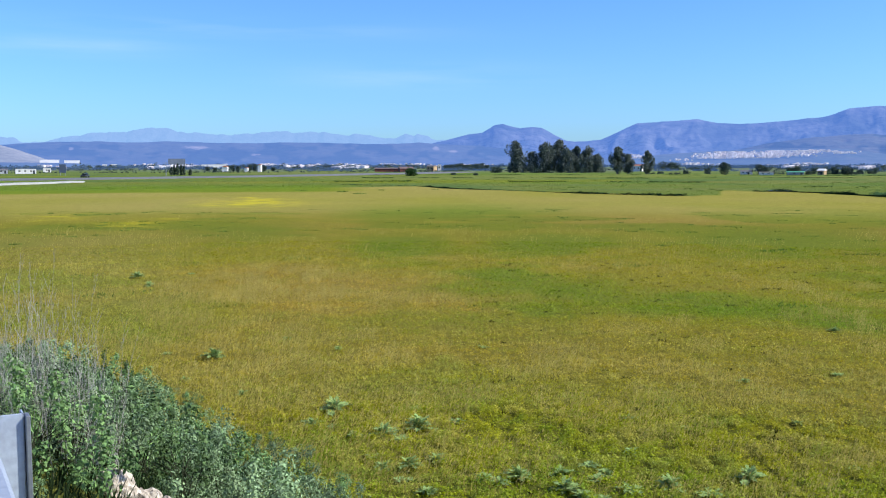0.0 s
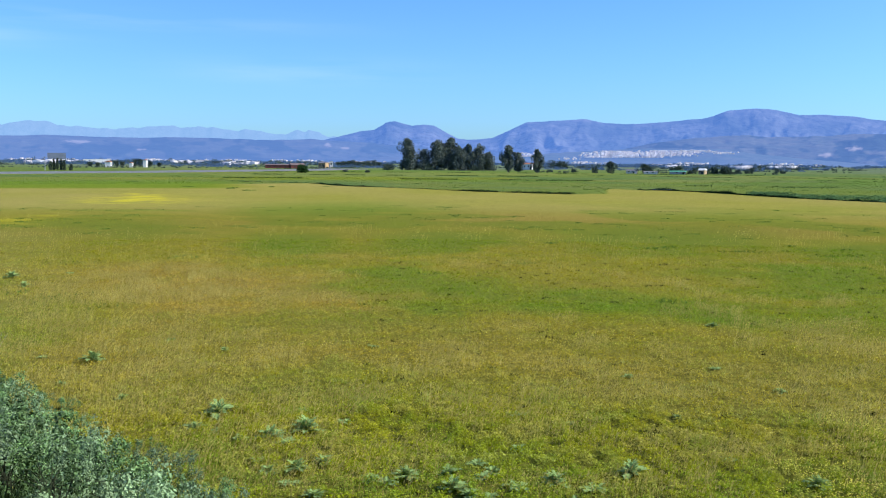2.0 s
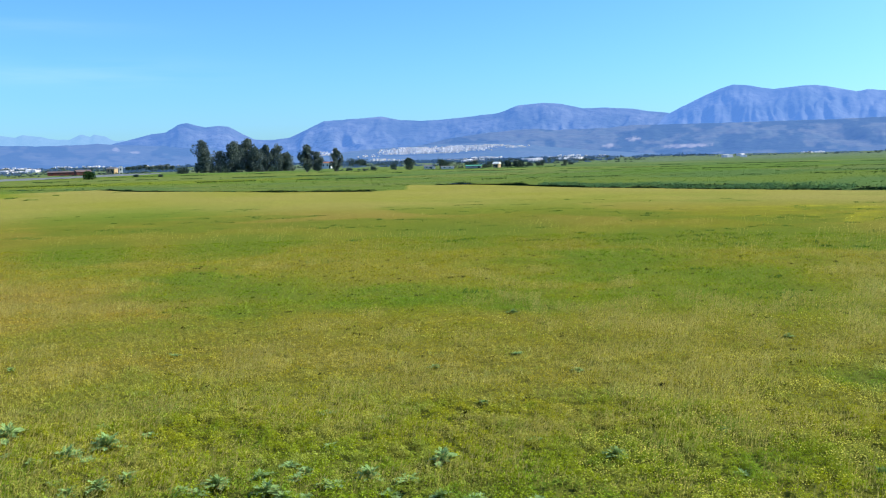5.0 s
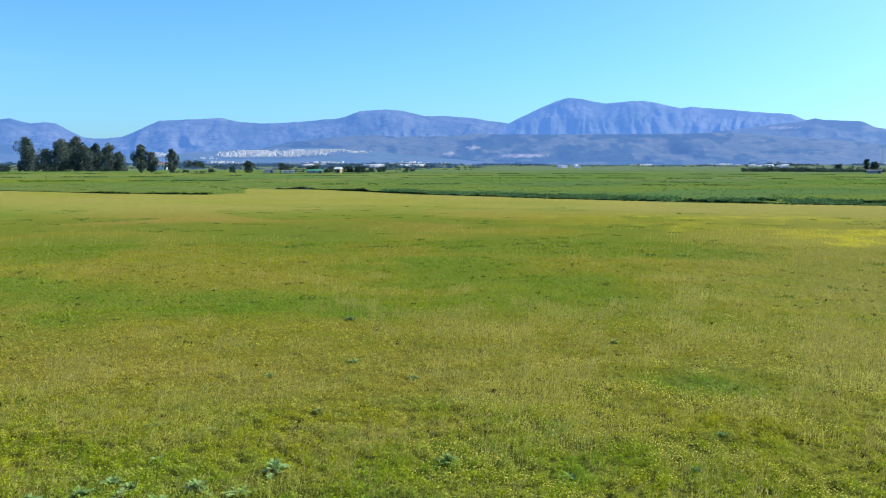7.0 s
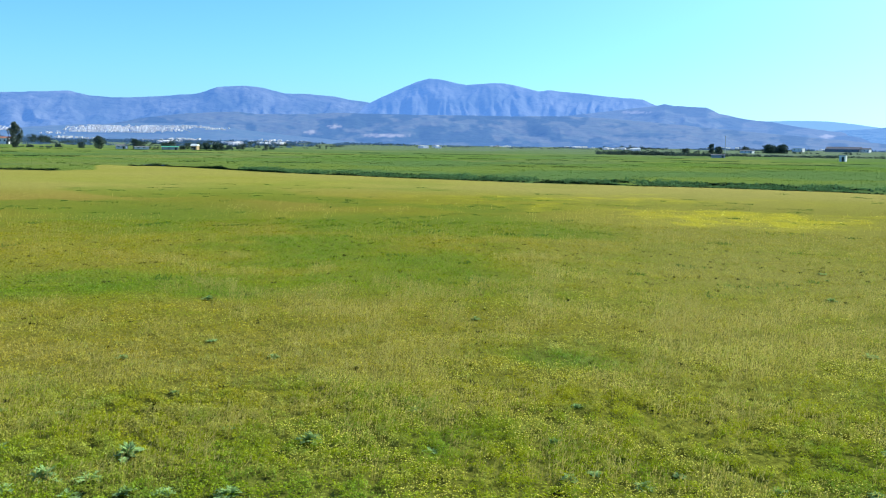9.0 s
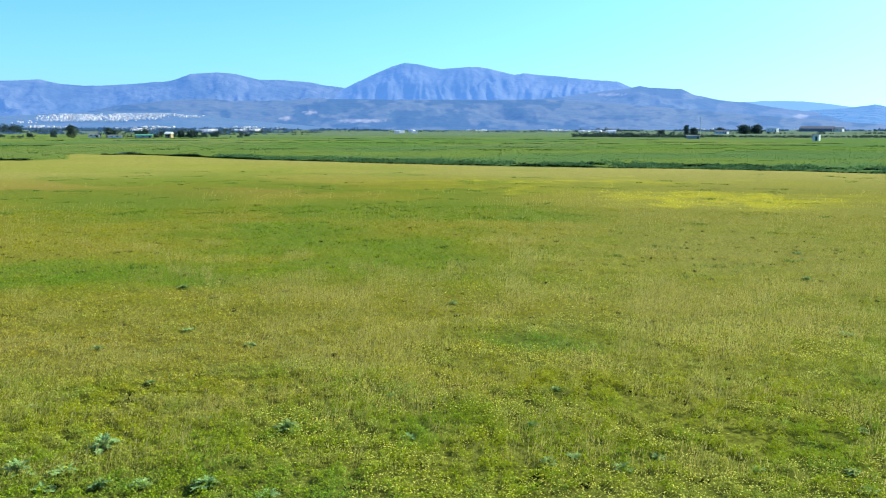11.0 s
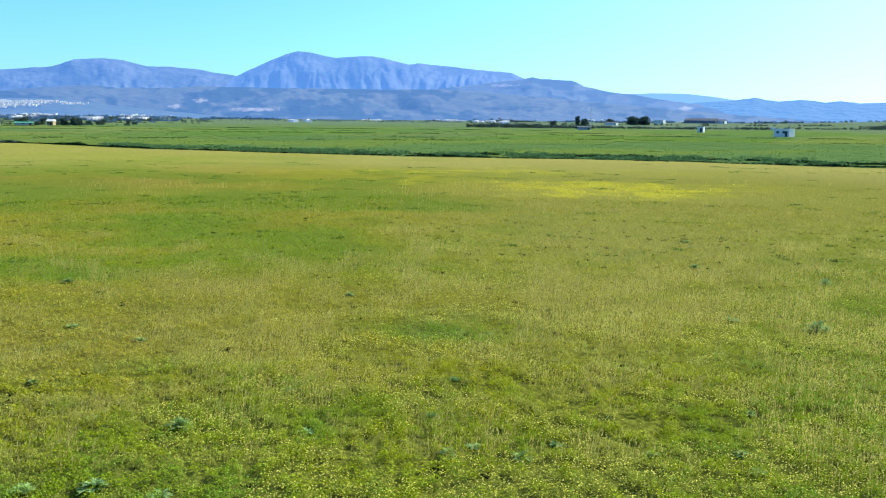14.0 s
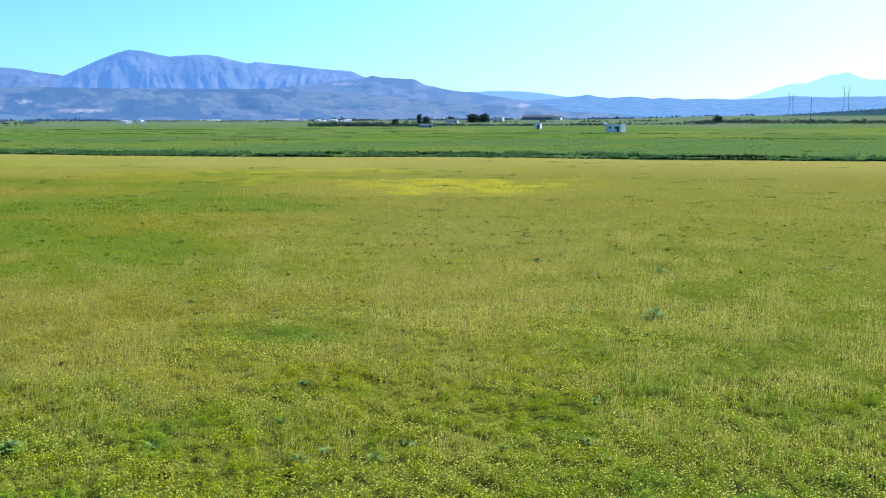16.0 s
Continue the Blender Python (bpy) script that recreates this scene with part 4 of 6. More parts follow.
def small_tussocks():
    x, y = scatter(1000, 30, 105, -27, 80, 431)
    g = np.random.default_rng(432)
    k = fbm(x / 9, y / 9, 4, 47)
    keep = g.uniform(0, 1, len(x)) < smooth(0.44, 0.60, k) * 0.7
    big = np.array(TUSSOCKS)
    x, y = np.concatenate([x[keep], np.repeat(big[:, 0], 2)]), np.concatenate([y[keep], np.repeat(big[:, 1], 2)])
    fx, fy = scatter(200, 140, 400, -12, 80, 435)
    x, y = np.concatenate([x, fx]), np.concatenate([y, fy])
    m = 34
    a = g.uniform(0, 2 * np.pi, (len(x), m))
    r = np.sqrt(g.uniform(0, 1, (len(x), m))) * g.uniform(0.25, 1.1, (len(x), 1))
    xx, yy = (x[:, None] + r * np.cos(a)).ravel(), (y[:, None] + r * np.sin(a)).ravel()
    tris = blades(xx, yy, g.uniform(0.03, 0.10, len(xx)) * (1 + (np.hypot(xx, yy) > 130)), 0.07 + 0.16 * (np.hypot(xx, yy) > 130), g.uniform(0.5, 1.6, len(xx)), seed=433)
    return tagged(new("small_tussocks", tri_mesh("small_tussocks", tris, RUSH)), "scattered small dark green tussocks", "grass", kind="stuff")


small_tussocks()


def shadow_flecks():
    """Small dark clumps low in the sward, coloured as the shadows under thistles."""
    x, y = scatter(520, 8.5, 46, 2, 80, 451)
    g = np.random.default_rng(452)
    keep = in_field(x, y)
    x, y = x[keep], y[keep]
    m = 16
    size = g.uniform(0.02, 0.07, (len(x), 1))
    xx, yy = (x[:, None] + g.normal(0, 1, (len(x), m)) * size).ravel(), (y[:, None] + g.normal(0, 1, (len(x), m)) * size).ravel()
    tris = blades(xx, yy, g.uniform(0.02, 0.07, len(xx)), np.full(len(xx), 0.04), g.uniform(0.6, 1.8, len(xx)), seed=453)
    return tagged(new("withered_clumps", tri_mesh("withered_clumps", tris, SHADOW_FLECK)), "small near-black clumps standing in for shadows in the sward", "plants", kind="stuff")


# near-black colour for the small shadows in the sward
SHADOW_FLECK = material("shadow_fleck", (0.035, 0.036, 0.016), 0.9, 0.4, 2, 20, gloss=0.0)
shadow_flecks()

# ---------------------------------------------------------------- ditch: reeds on its banks, water
def along(line, step):
    out = []
    for (x0, y0), (x1, y1) in zip(line, line[1:]):
        n = max(1, int(math.hypot(x1 - x0, y1 - y0) / step))
        out += [(x0 + (x1 - x0) * i / n, y0 + (y1 - y0) * i / n) for i in range(n)]
    return np.array(out)


def reeds(name, line, n, spread, h, seed, label, lift=0.0):
    g = np.random.default_rng(seed)
    p = along(line, 0.4)
    c = p[g.integers(0, len(p), n)]
    r = np.hypot(c[:, 0], c[:, 1])
    off = np.abs(g.normal(0, spread * 1.3, n)) + lift  # on the bank away from the meadow
    x, y = c[:, 0] * (1 + off / r) + g.normal(0, 0.5, n), c[:, 1] * (1 + off / r) + g.normal(0, 0.5, n)
    k = fbm(x / 2.5, y / 2.5, 3, seed)
    keep = g.uniform(0, 1, n) < smooth(0.15, 0.5, k)
    x, y, k = x[keep], y[keep], k[keep]
    hh = h * g.uniform(0.4, 1.0, len(x)) * (0.25 + 0.95 * smooth(0.25, 0.75, k))
    tris = blades(x, y, hh, g.uniform(0.05, 0.13, len(x)), g.uniform(0.1, 0.8, len(x)), z=np.maximum(height(x, y), -0.3), seed=seed + 1)
    return tagged(new(name, tri_mesh(name, tris, REED)), label, "reeds", kind="stuff")


reeds("ditch_reeds", DITCH_A, 9000, 0.25, 0.35, 501, "dark green reeds along a narrow drainage ditch")


def ditch_weeds(line, step, deep, bank, h, mat, label, seed, leaf, lump=6.0, sparse=0.12, n=26):
    """A lumpy run of leafy weeds: deep is how far from the ditch's middle it starts, bank how far it reaches, lump how long its mounds are."""
    g = np.random.default_rng(seed)
    p = along(line, step)
    r = np.hypot(p[:, 0], p[:, 1])
    off = g.uniform(deep, bank, len(p))
    p = p * (1 + off / r)[:, None] + g.normal(0, 0.25, p.shape)
    k = 0.6 * fbm(p[:, 0] / lump, p[:, 1] / lump, 2, seed) + 0.4 * fbm(p[:, 0] / 2.2, p[:, 1] / 2.2, 2, seed + 2)
    keep = g.uniform(0, 1, len(p)) < sparse + (1 - sparse) * smooth(0.42, 0.56, k)
    p, k = p[keep], k[keep]
    hh = h * (0.15 + 1.4 * smooth(0.40, 0.68, k)) * g.uniform(0.5, 1.1, len(p))
    d = g.normal(0, 1, (len(p), n, 3))
    d /= np.linalg.norm(d, axis=2)[:, :, None]
    d[:, :, 2] = np.abs(d[:, :, 2])
    ground = np.maximum(height(p[:, 0], p[:, 1]), -0.12)
    c = np.stack([p[:, 0], p[:, 1], ground], -1)[:, None] + d * np.stack([hh * 1.2 + 0.15, hh * 1.2 + 0.15, hh], -1)[:, None] * g.uniform(0.5, 1.0, (len(p), n, 1))
    c = c.reshape(-1, 3)
    w = g.normal(0, 1, c.shape) * np.array([1, 1, 0.35])
    w /= np.linalg.norm(w, axis=1)[:, None]
    u = np.cross(w, g.normal(0, 1, c.shape) * np.array([0.6, 0.6, 1]))
    u /= np.linalg.norm(u, axis=1)[:, None]
    s = leaf * g.uniform(0.5, 1.3, len(c))[:, None]
    tris = np.stack([c - u * s * 0.4, c + u * s * 0.4, c + w * s], 1)
    return tagged(new("ditch_weeds", tri_mesh("ditch_weeds", tris, mat)), label, "weeds", kind="stuff")


OPEN_DITCH, WEEDY_DITCH = DITCH_B[:3], DITCH_B[2:]
# the darkest runs paint the ditch's shade, the leafy ones are its weeds
ditch_weeds(DITCH_A[1:], 0.14, -0.2, 0.4, 0.30, DITCH_SHADE, "weeds coloured near black as the shade in a narrow ditch", 521, 0.15, sparse=0.5)
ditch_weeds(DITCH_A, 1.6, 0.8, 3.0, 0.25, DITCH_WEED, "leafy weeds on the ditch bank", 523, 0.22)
ditch_weeds(OPEN_DITCH, 0.06, -0.3, 1.2, 0.62, DITCH_SHADE, "weeds coloured near black as the shade in the open ditch", 524, 0.15, sparse=0.8)
ditch_weeds(WEEDY_DITCH, 0.16, -0.4, 0.8, 0.26, DITCH_SHADE, "weeds coloured near black as the shade along the ditch", 525, 0.15, sparse=0.35)
ditch_weeds(WEEDY_DITCH, 0.08, 0.6, 5.4, 0.40, DITCH_WEED, "leafy weeds in mounds on the ditch bank", 527, 0.22, 4.5, 0.06)
ditch_weeds(WEEDY_DITCH, 0.16, 6.0, 11.0, 0.45, DITCH_WEED, "leafy weeds in scattered mounds behind the ditch", 529, 0.20, 5.0, 0.02)
ditch_weeds(WEEDY_DITCH, 0.16, 4.0, 6.0, 0.30, DITCH_SHADE, "low weeds behind the ditch in its dark shade colour", 531, 0.18, 7.0, 0.05)


def water():
    p = along([(55.4, 164.6), (56.6, 163.0), (58.2, 160.9)], 0.8)
    way = np.gradient(p, axis=0)
    side = np.stack([way[:, 1], -way[:, 0]], -1) / np.hypot(way[:, 0], way[:, 1])[:, None]
    a, b = p + 0.7 * side, p - 0.7 * side
    verts = [(*q, 0.16) for q in a] + [(*q, 0.16) for q in b]
    n = len(p)
    return tagged(new("water", mesh_of("water", verts, [(i, i + 1, n + i + 1, n + i) for i in range(n - 1)], WATER)), "still water in the ditch reflecting the sky", "water", kind="structure")


water()


def far_hedges():
    """Low weedy field margins beyond the ditch."""
    g = np.random.default_rng(531)
    tris = []
    for r0, a0, a1, n, h in ((242, 40, 80, 2500, 0.4), (305, 25, 80, 5000, 0.6), (350, 13, 60, 4000, 0.6), (420, -5, 50, 6000, 0.8), (215, 20, 45, 1500, 0.4), (260, -8, 16, 2500, 0.6), (330, -6, 12, 2500, 0.6)):
        az = g.uniform(a0, a1, n)
        k = fbm(az * 0.9, az * 0 + r0, 4, 537)
        keep = g.uniform(0, 1, n) < smooth(0.42, 0.62, k)
        az, k = az[keep], k[keep]
        r = r0 + 12 * (fbm(az / 12, az * 0 + r0, 2, 541) - 0.5) + g.normal(0, 3.5, len(az))
        x, y = r * np.sin(np.radians(az)), r * np.cos(np.radians(az))
        tris.append(blades(x, y, 0.45 * h * g.uniform(0.3, 1, len(x)), g.uniform(0.2, 0.4, len(x)), g.uniform(0.1, 0.7, len(x)), seed=int(r0)))
    return tagged(new("field_margins", tri_mesh("field_margins", np.concatenate(tris), REED)), "low weedy green field margins across the plain", "grass", kind="stuff")


far_hedges()

# ---------------------------------------------------------------- the road bank: shrubs, dry stalks, stones, guard rail
OUT_AZ = [-40, -24.8, -22.8, -21.1, -19.0, -16.9, -15.1, -12.9, -10.3, -7.6, -6.3, -5.9, -5.0]
OUT_EL = [-8.0, -9.3, -8.9, -9.5, -10.6, -11.9, -13.1, -14.8, -15.5, -16.7, -18.6, -19.6, -30]


def shrub_leaves(n, spread, h, size, seed):
    """Lobed leaves in bright rosettes round the ends of many shoots over an uneven dome, dark gaps between them."""
    g = np.random.default_rng(seed)
    shoots = 21
    a, r = 2.4 * np.arange(shoots) + g.normal(0, 0.3, shoots), spread * np.sqrt((np.arange(shoots) + 0.5) / shoots) * g.uniform(0.9, 1.12, shoots)
    top = h * (1 - 0.45 * np.minimum(1, r / spread) ** 2) * g.uniform(0.22, 1.15, shoots)
    puff = g.uniform(0.06, 0.125, shoots)
    pick = g.integers(0, shoots, n)
    way = g.normal(0, 1, (n, 3)) + np.array([0, 0, 0.5])
    way /= np.linalg.norm(way, axis=1)[:, None]
    low = g.uniform(0, 1, n) ** 2.2 * 0.30  # side leaves down the shoot
    c = np.stack([r * np.cos(a), r * np.sin(a), top - puff], -1)[pick] + way * (puff[pick] * g.uniform(0.25, 1.0, n))[:, None]
    c[:, 2] = np.maximum(c[:, 2] - low, 0.02)
    face = way + 0.45 * g.normal(0, 1, (n, 3))  # the blades face outwards from their shoot
    d = np.cross(face, g.normal(0, 1, (n, 3)))
    d /= np.linalg.norm(d, axis=1)[:, None]
    u = np.cross(d, face)
    u /= np.linalg.norm(u, axis=1)[:, None]
    fold = np.cross(d, u)
    s = size * g.uniform(0.45, 1.4, n)[:, None]
    tip = c + d * s - np.array([0, 0, 0.25]) * s
    l, q = c + d * s * 0.55 + (u + 0.35 * fold) * s * 0.36, c + d * s * 0.55 - (u - 0.35 * fold) * s * 0.36
    return np.concatenate([np.stack([c, l, tip], 1), np.stack([c, tip, q], 1)])


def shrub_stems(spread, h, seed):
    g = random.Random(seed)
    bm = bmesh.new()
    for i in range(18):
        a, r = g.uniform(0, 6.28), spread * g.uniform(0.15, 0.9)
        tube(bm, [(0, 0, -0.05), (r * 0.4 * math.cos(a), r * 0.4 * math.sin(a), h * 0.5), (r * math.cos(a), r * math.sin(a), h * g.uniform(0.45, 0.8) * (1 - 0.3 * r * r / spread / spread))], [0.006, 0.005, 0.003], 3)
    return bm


shrub_kinds = []
for i, (leaf, label) in enumerate(((SHRUB_LEAF, "dense green mallow shrub on the road bank"), (SHRUB_PALE, "grey-green weedy shrub on the road bank"), (SHRUB_LEAF, "dense green mallow shrub on the road bank"),
                                   (SHRUB_PALE, "grey-green weedy shrub on the road bank"), (SHRUB_LEAF, "dense green mallow shrub on the road bank"))):
    root = thing("shrub", (0, 0, -50), label, "shrub", "shrubs on the road bank")
    part("foliage", tri_mesh("foliage", shrub_leaves(3900 if i % 2 else 3500, 0.62, 0.80, (0.029, 0.022, 0.033, 0.026, 0.028)[i], 600 + i), leaf), leaf, root)
    # real twigs, darkened and multiplied to deepen the shade between leaf clumps
    part("stem", shrub_stems(0.5, 0.6, 640 + i), SHRUB_STEM, root, "woody twigs coloured near black for the shrub's inner shade")
    shrub_kinds.append(root)
g = np.random.default_rng(651)
placed = []
for _ in range(5200):
    az, r = g.uniform(-32, -4.5), g.uniform(3.6, 21)
    x, y = r * math.sin(radians(az)), r * math.cos(radians(az))
    s = x * NX + y * NY
    if not 0.9 < s < FOOT + 1.0 or r < (4.6 if az < -27.5 else 4.9 if az < -24.0 else 5.2 if az < -21.6 else 6.1):
        continue
    z = float(height(x, y))
    top = EYE + r * math.tan(radians(np.interp(az, OUT_AZ, OUT_EL))) - z
    if top < 0.25 or any((x - a) ** 2 + (y - b) ** 2 < (0.42 if r < 6.9 else 0.66) ** 2 for a, b in placed):
        continue
    if math.hypot(x + 2.0, y - 5.9) < 0.42 or (az > -21.6 and r < 6.4):
        continue
    if az > -21.6 and r < 7.2:
        top = min(top, EYE - r * math.tan(radians(20.3)) - z)
        if top < 0.12:
            continue
    if az > -27.5 and r < 6.0:
        top = min(top, EYE - r * math.tan(radians(15.0 if az < -24 else 17.5)) - z)
        if top < 0.12:
            continue
    placed.append((x, y))
    k = int(g.integers(0, 5))
    sz = min(1.25, top / 0.76) * g.uniform(0.72, 1.0)
    sx = g.uniform(0.9, 1.2) * max(0.5 if r < 6.9 else 0.8, min(1.1, sz))
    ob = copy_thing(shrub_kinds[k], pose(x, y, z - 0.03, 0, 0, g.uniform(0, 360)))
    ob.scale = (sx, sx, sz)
for k in shrub_kinds:
    for o in (*k.children_recursive, k):
        bpy.data.objects.remove(o)


def bank_weeds():
    x, y = scatter(64000, 3.2, 22, -32, 0, 661)
    s = x * NX + y * NY
    keep = (s > 0.6) & (s < FOOT + 0.6)
    x, y = x[keep], y[keep]
    gg = np.random.default_rng(662)
    tris = blades(x, y, gg.uniform(0.05, 0.18, len(x)), gg.uniform(0.01, 0.025, len(x)), gg.uniform(0.1, 0.8, len(x)), seed=663)
    # the weeds' dark colour stands for shade in the shrub gaps
    return tagged(new("bank_weeds", tri_mesh("bank_weeds", tris, BANK_WEED_SHADE)), "low weeds covering the road bank, coloured near black as shade", "weeds", kind="stuff")


bank_weeds()


def dry_stalk(h, seed):
    gg = random.Random(seed)
    bm = bmesh.new()
    b = gg.uniform(0, 6.28)
    lean = gg.uniform(0.02, 0.16) * h
    tube(bm, [(0, 0, -0.05), (lean * 0.3 * math.cos(b), lean * 0.3 * math.sin(b), h * 0.5), (lean * math.cos(b), lean * math.sin(b), h)], [0.0012, 0.0010, 0.0006], 3)
    for i in range(5):
        t = gg.uniform(0.3, 0.95)
        a = gg.uniform(0, 6.28)
        p = Vector((lean * t * math.cos(b), lean * t * math.sin(b), h * t))
        q = p + Vector((math.cos(a) * 0.05, math.sin(a) * 0.05, 0.10))
        tube(bm, [p, q], [0.0009, 0.0005], 3)
    me = bpy.data.meshes.new("dry_stalk")
    bm.to_mesh(me)
    bm.free()
    me.materials.append(STRAW)
    return me


stalks = [dry_stalk(0.5 + 0.14 * i, 680 + i) for i in range(5)]
for i in range(400):
    az, r = -29.5 + 10.8 * g.uniform(0, 1) ** 1.4, g.uniform(6.0, 9.0)
    x, y = r * math.sin(radians(az)), r * math.cos(radians(az))
    ob = tagged(new("dry_stalk", stalks[int(g.integers(0, 5))]), "dry pale grass stalk standing on the road bank", "grass stalk", "dry stalks by the guard rail")
    ob.matrix_basis = pose(x, y, float(height(x, y)), g.uniform(-9, 9), g.uniform(-9, 9), g.uniform(0, 360)) @ Matrix.Diagonal((1, 1, g.uniform(0.7, 1.3), 1))


def stone(name, at, size, seed):
    bm = bmesh.new()
    bmesh.ops.create_icosphere(bm, subdivisions=4, radius=1.0)
    for v in bm.verts:
        k = 1 + 0.45 * noise.noise(v.co * 1.3 + Vector((seed, 0, 0))) + 0.18 * noise.noise(v.co * 3.7 + Vector((0, seed, 0)))
        k += 0.10 * noise.noise(v.co * 9 + Vector((seed, seed, 0)))
        v.co = Vector((v.co.x * size[0], v.co.y * size[1], v.co.z * size[2])) * k
    me = bpy.data.meshes.new(name)
    bm.to_mesh(me)
    bm.free()
    me.materials.append(STONE)
    ob = tagged(new(name, me), "pale weathered limestone block lying among the shrubs", "stone", "stones on the road bank")
    ob.matrix_basis = pose(*at, 0, 0, 40 * seed)


for i, (x, y, a, b, c) in enumerate(((-2.10, 6.02, 0.17, 0.13, 0.08), (-2.02, 5.80, 0.15, 0.12, 0.10), (-1.84, 5.84, 0.14, 0.10, 0.07), (-1.72, 5.82, 0.09, 0.08, 0.06))):
    stone("stone", (x, y, float(height(x, y)) - 0.02 + 0.2 * c), (0.9 * a, b, c + 0.06), 3 + i)


def guard_rail():
    """A steel crash barrier: W-beam along the road, stout posts with a spacer behind it."""
    root = thing("guard_rail", (-1.09, 2.41, TOP), "weathered galvanised steel guard rail at the road edge", "guard rail", turn=29.5)
    bm = bmesh.new()
    prof = [(0.0, 0.70), (0.0, 0.745), (-0.012, 0.757), (-0.085, 0.757), (-0.1, 0.745), (-0.1, 0.72), (-0.08, 0.68), (-0.08, 0.64), (-0.03, 0.60), (-0.03, 0.575), (-0.08, 0.535), (-0.08, 0.495), (-0.035, 0.45), (0.0, 0.435)]
    prof = prof[1:]
    rows = []
    for y in (-4.0, -1.0, 0.35, 2.0, 5.0):
        rows.append([bm.verts.new((p, y, q)) for p, q in prof])
    for r0, r1 in zip(rows, rows[1:]):
        for i in range(len(prof) - 1):
            bm.faces.new((r0[i], r0[i + 1], r1[i + 1], r1[i]))
        bm.faces.new((r0[-1], r0[0], r1[0], r1[-1]))
    bmesh.ops.recalc_face_normals(bm, faces=bm.faces[:])
    part("beam", bm, ZINC, root, "corrugated galvanised steel beam")
    for y in (-3.2, 0.85, 4.8):
        bm = bmesh.new()
        box(bm, (0.004, y - 0.006, -0.5), (0.11, y + 0.006, 0.765), 0.001)
        box(bm, (0.004, y - 0.006, -0.5), (0.01, y + 0.06, 0.765), 0.001)
        box(bm, (0.104, y - 0.006, -0.5), (0.11, y + 0.06, 0.765), 0.001)
        post = part("post", bm, ZINC, root, "steel channel post")
        # added strip that paints the post's right side as shaded
        part("lip", boxed((0.112, y - 0.03, -0.5), (0.128, y + 0.03, 0.76), 0.003), ZINC_DARK, post, "dark strip standing for the shaded side of the post")
    return root


guard_rail()

# ---------------------------------------------------------------- trees
def crown_leaves(clumps, n, size, seed):
    """clumps: (centre, radius, flatten); n leaf sprays each."""
    gg = np.random.default_rng(seed)
    out = []
    for (cx, cy, cz), rad, flat in clumps:
        d = gg.normal(0, 1, (n, 3))
        d /= np.linalg.norm(d, axis=1)[:, None]
        rr = rad * gg.uniform(0.25, 1.0, n)[:, None] ** 0.5
        c = np.array([cx, cy, cz]) + d * rr * np.array([1, 1, flat])
        w = gg.normal(0, 1, (n, 3)) + d * 0.8
        w[:, 2] -= 0.4
        w /= np.linalg.norm(w, axis=1)[:, None]
        u = np.cross(w, gg.normal(0, 1, (n, 3)))
        u /= np.linalg.norm(u, axis=1)[:, None]
        s = size * gg.uniform(0.5, 1.3, n)[:, None]
        out.append(np.stack([c - u * s * 0.35, c + u * s * 0.35, c + w * s], 1))
    return np.concatenate(out)


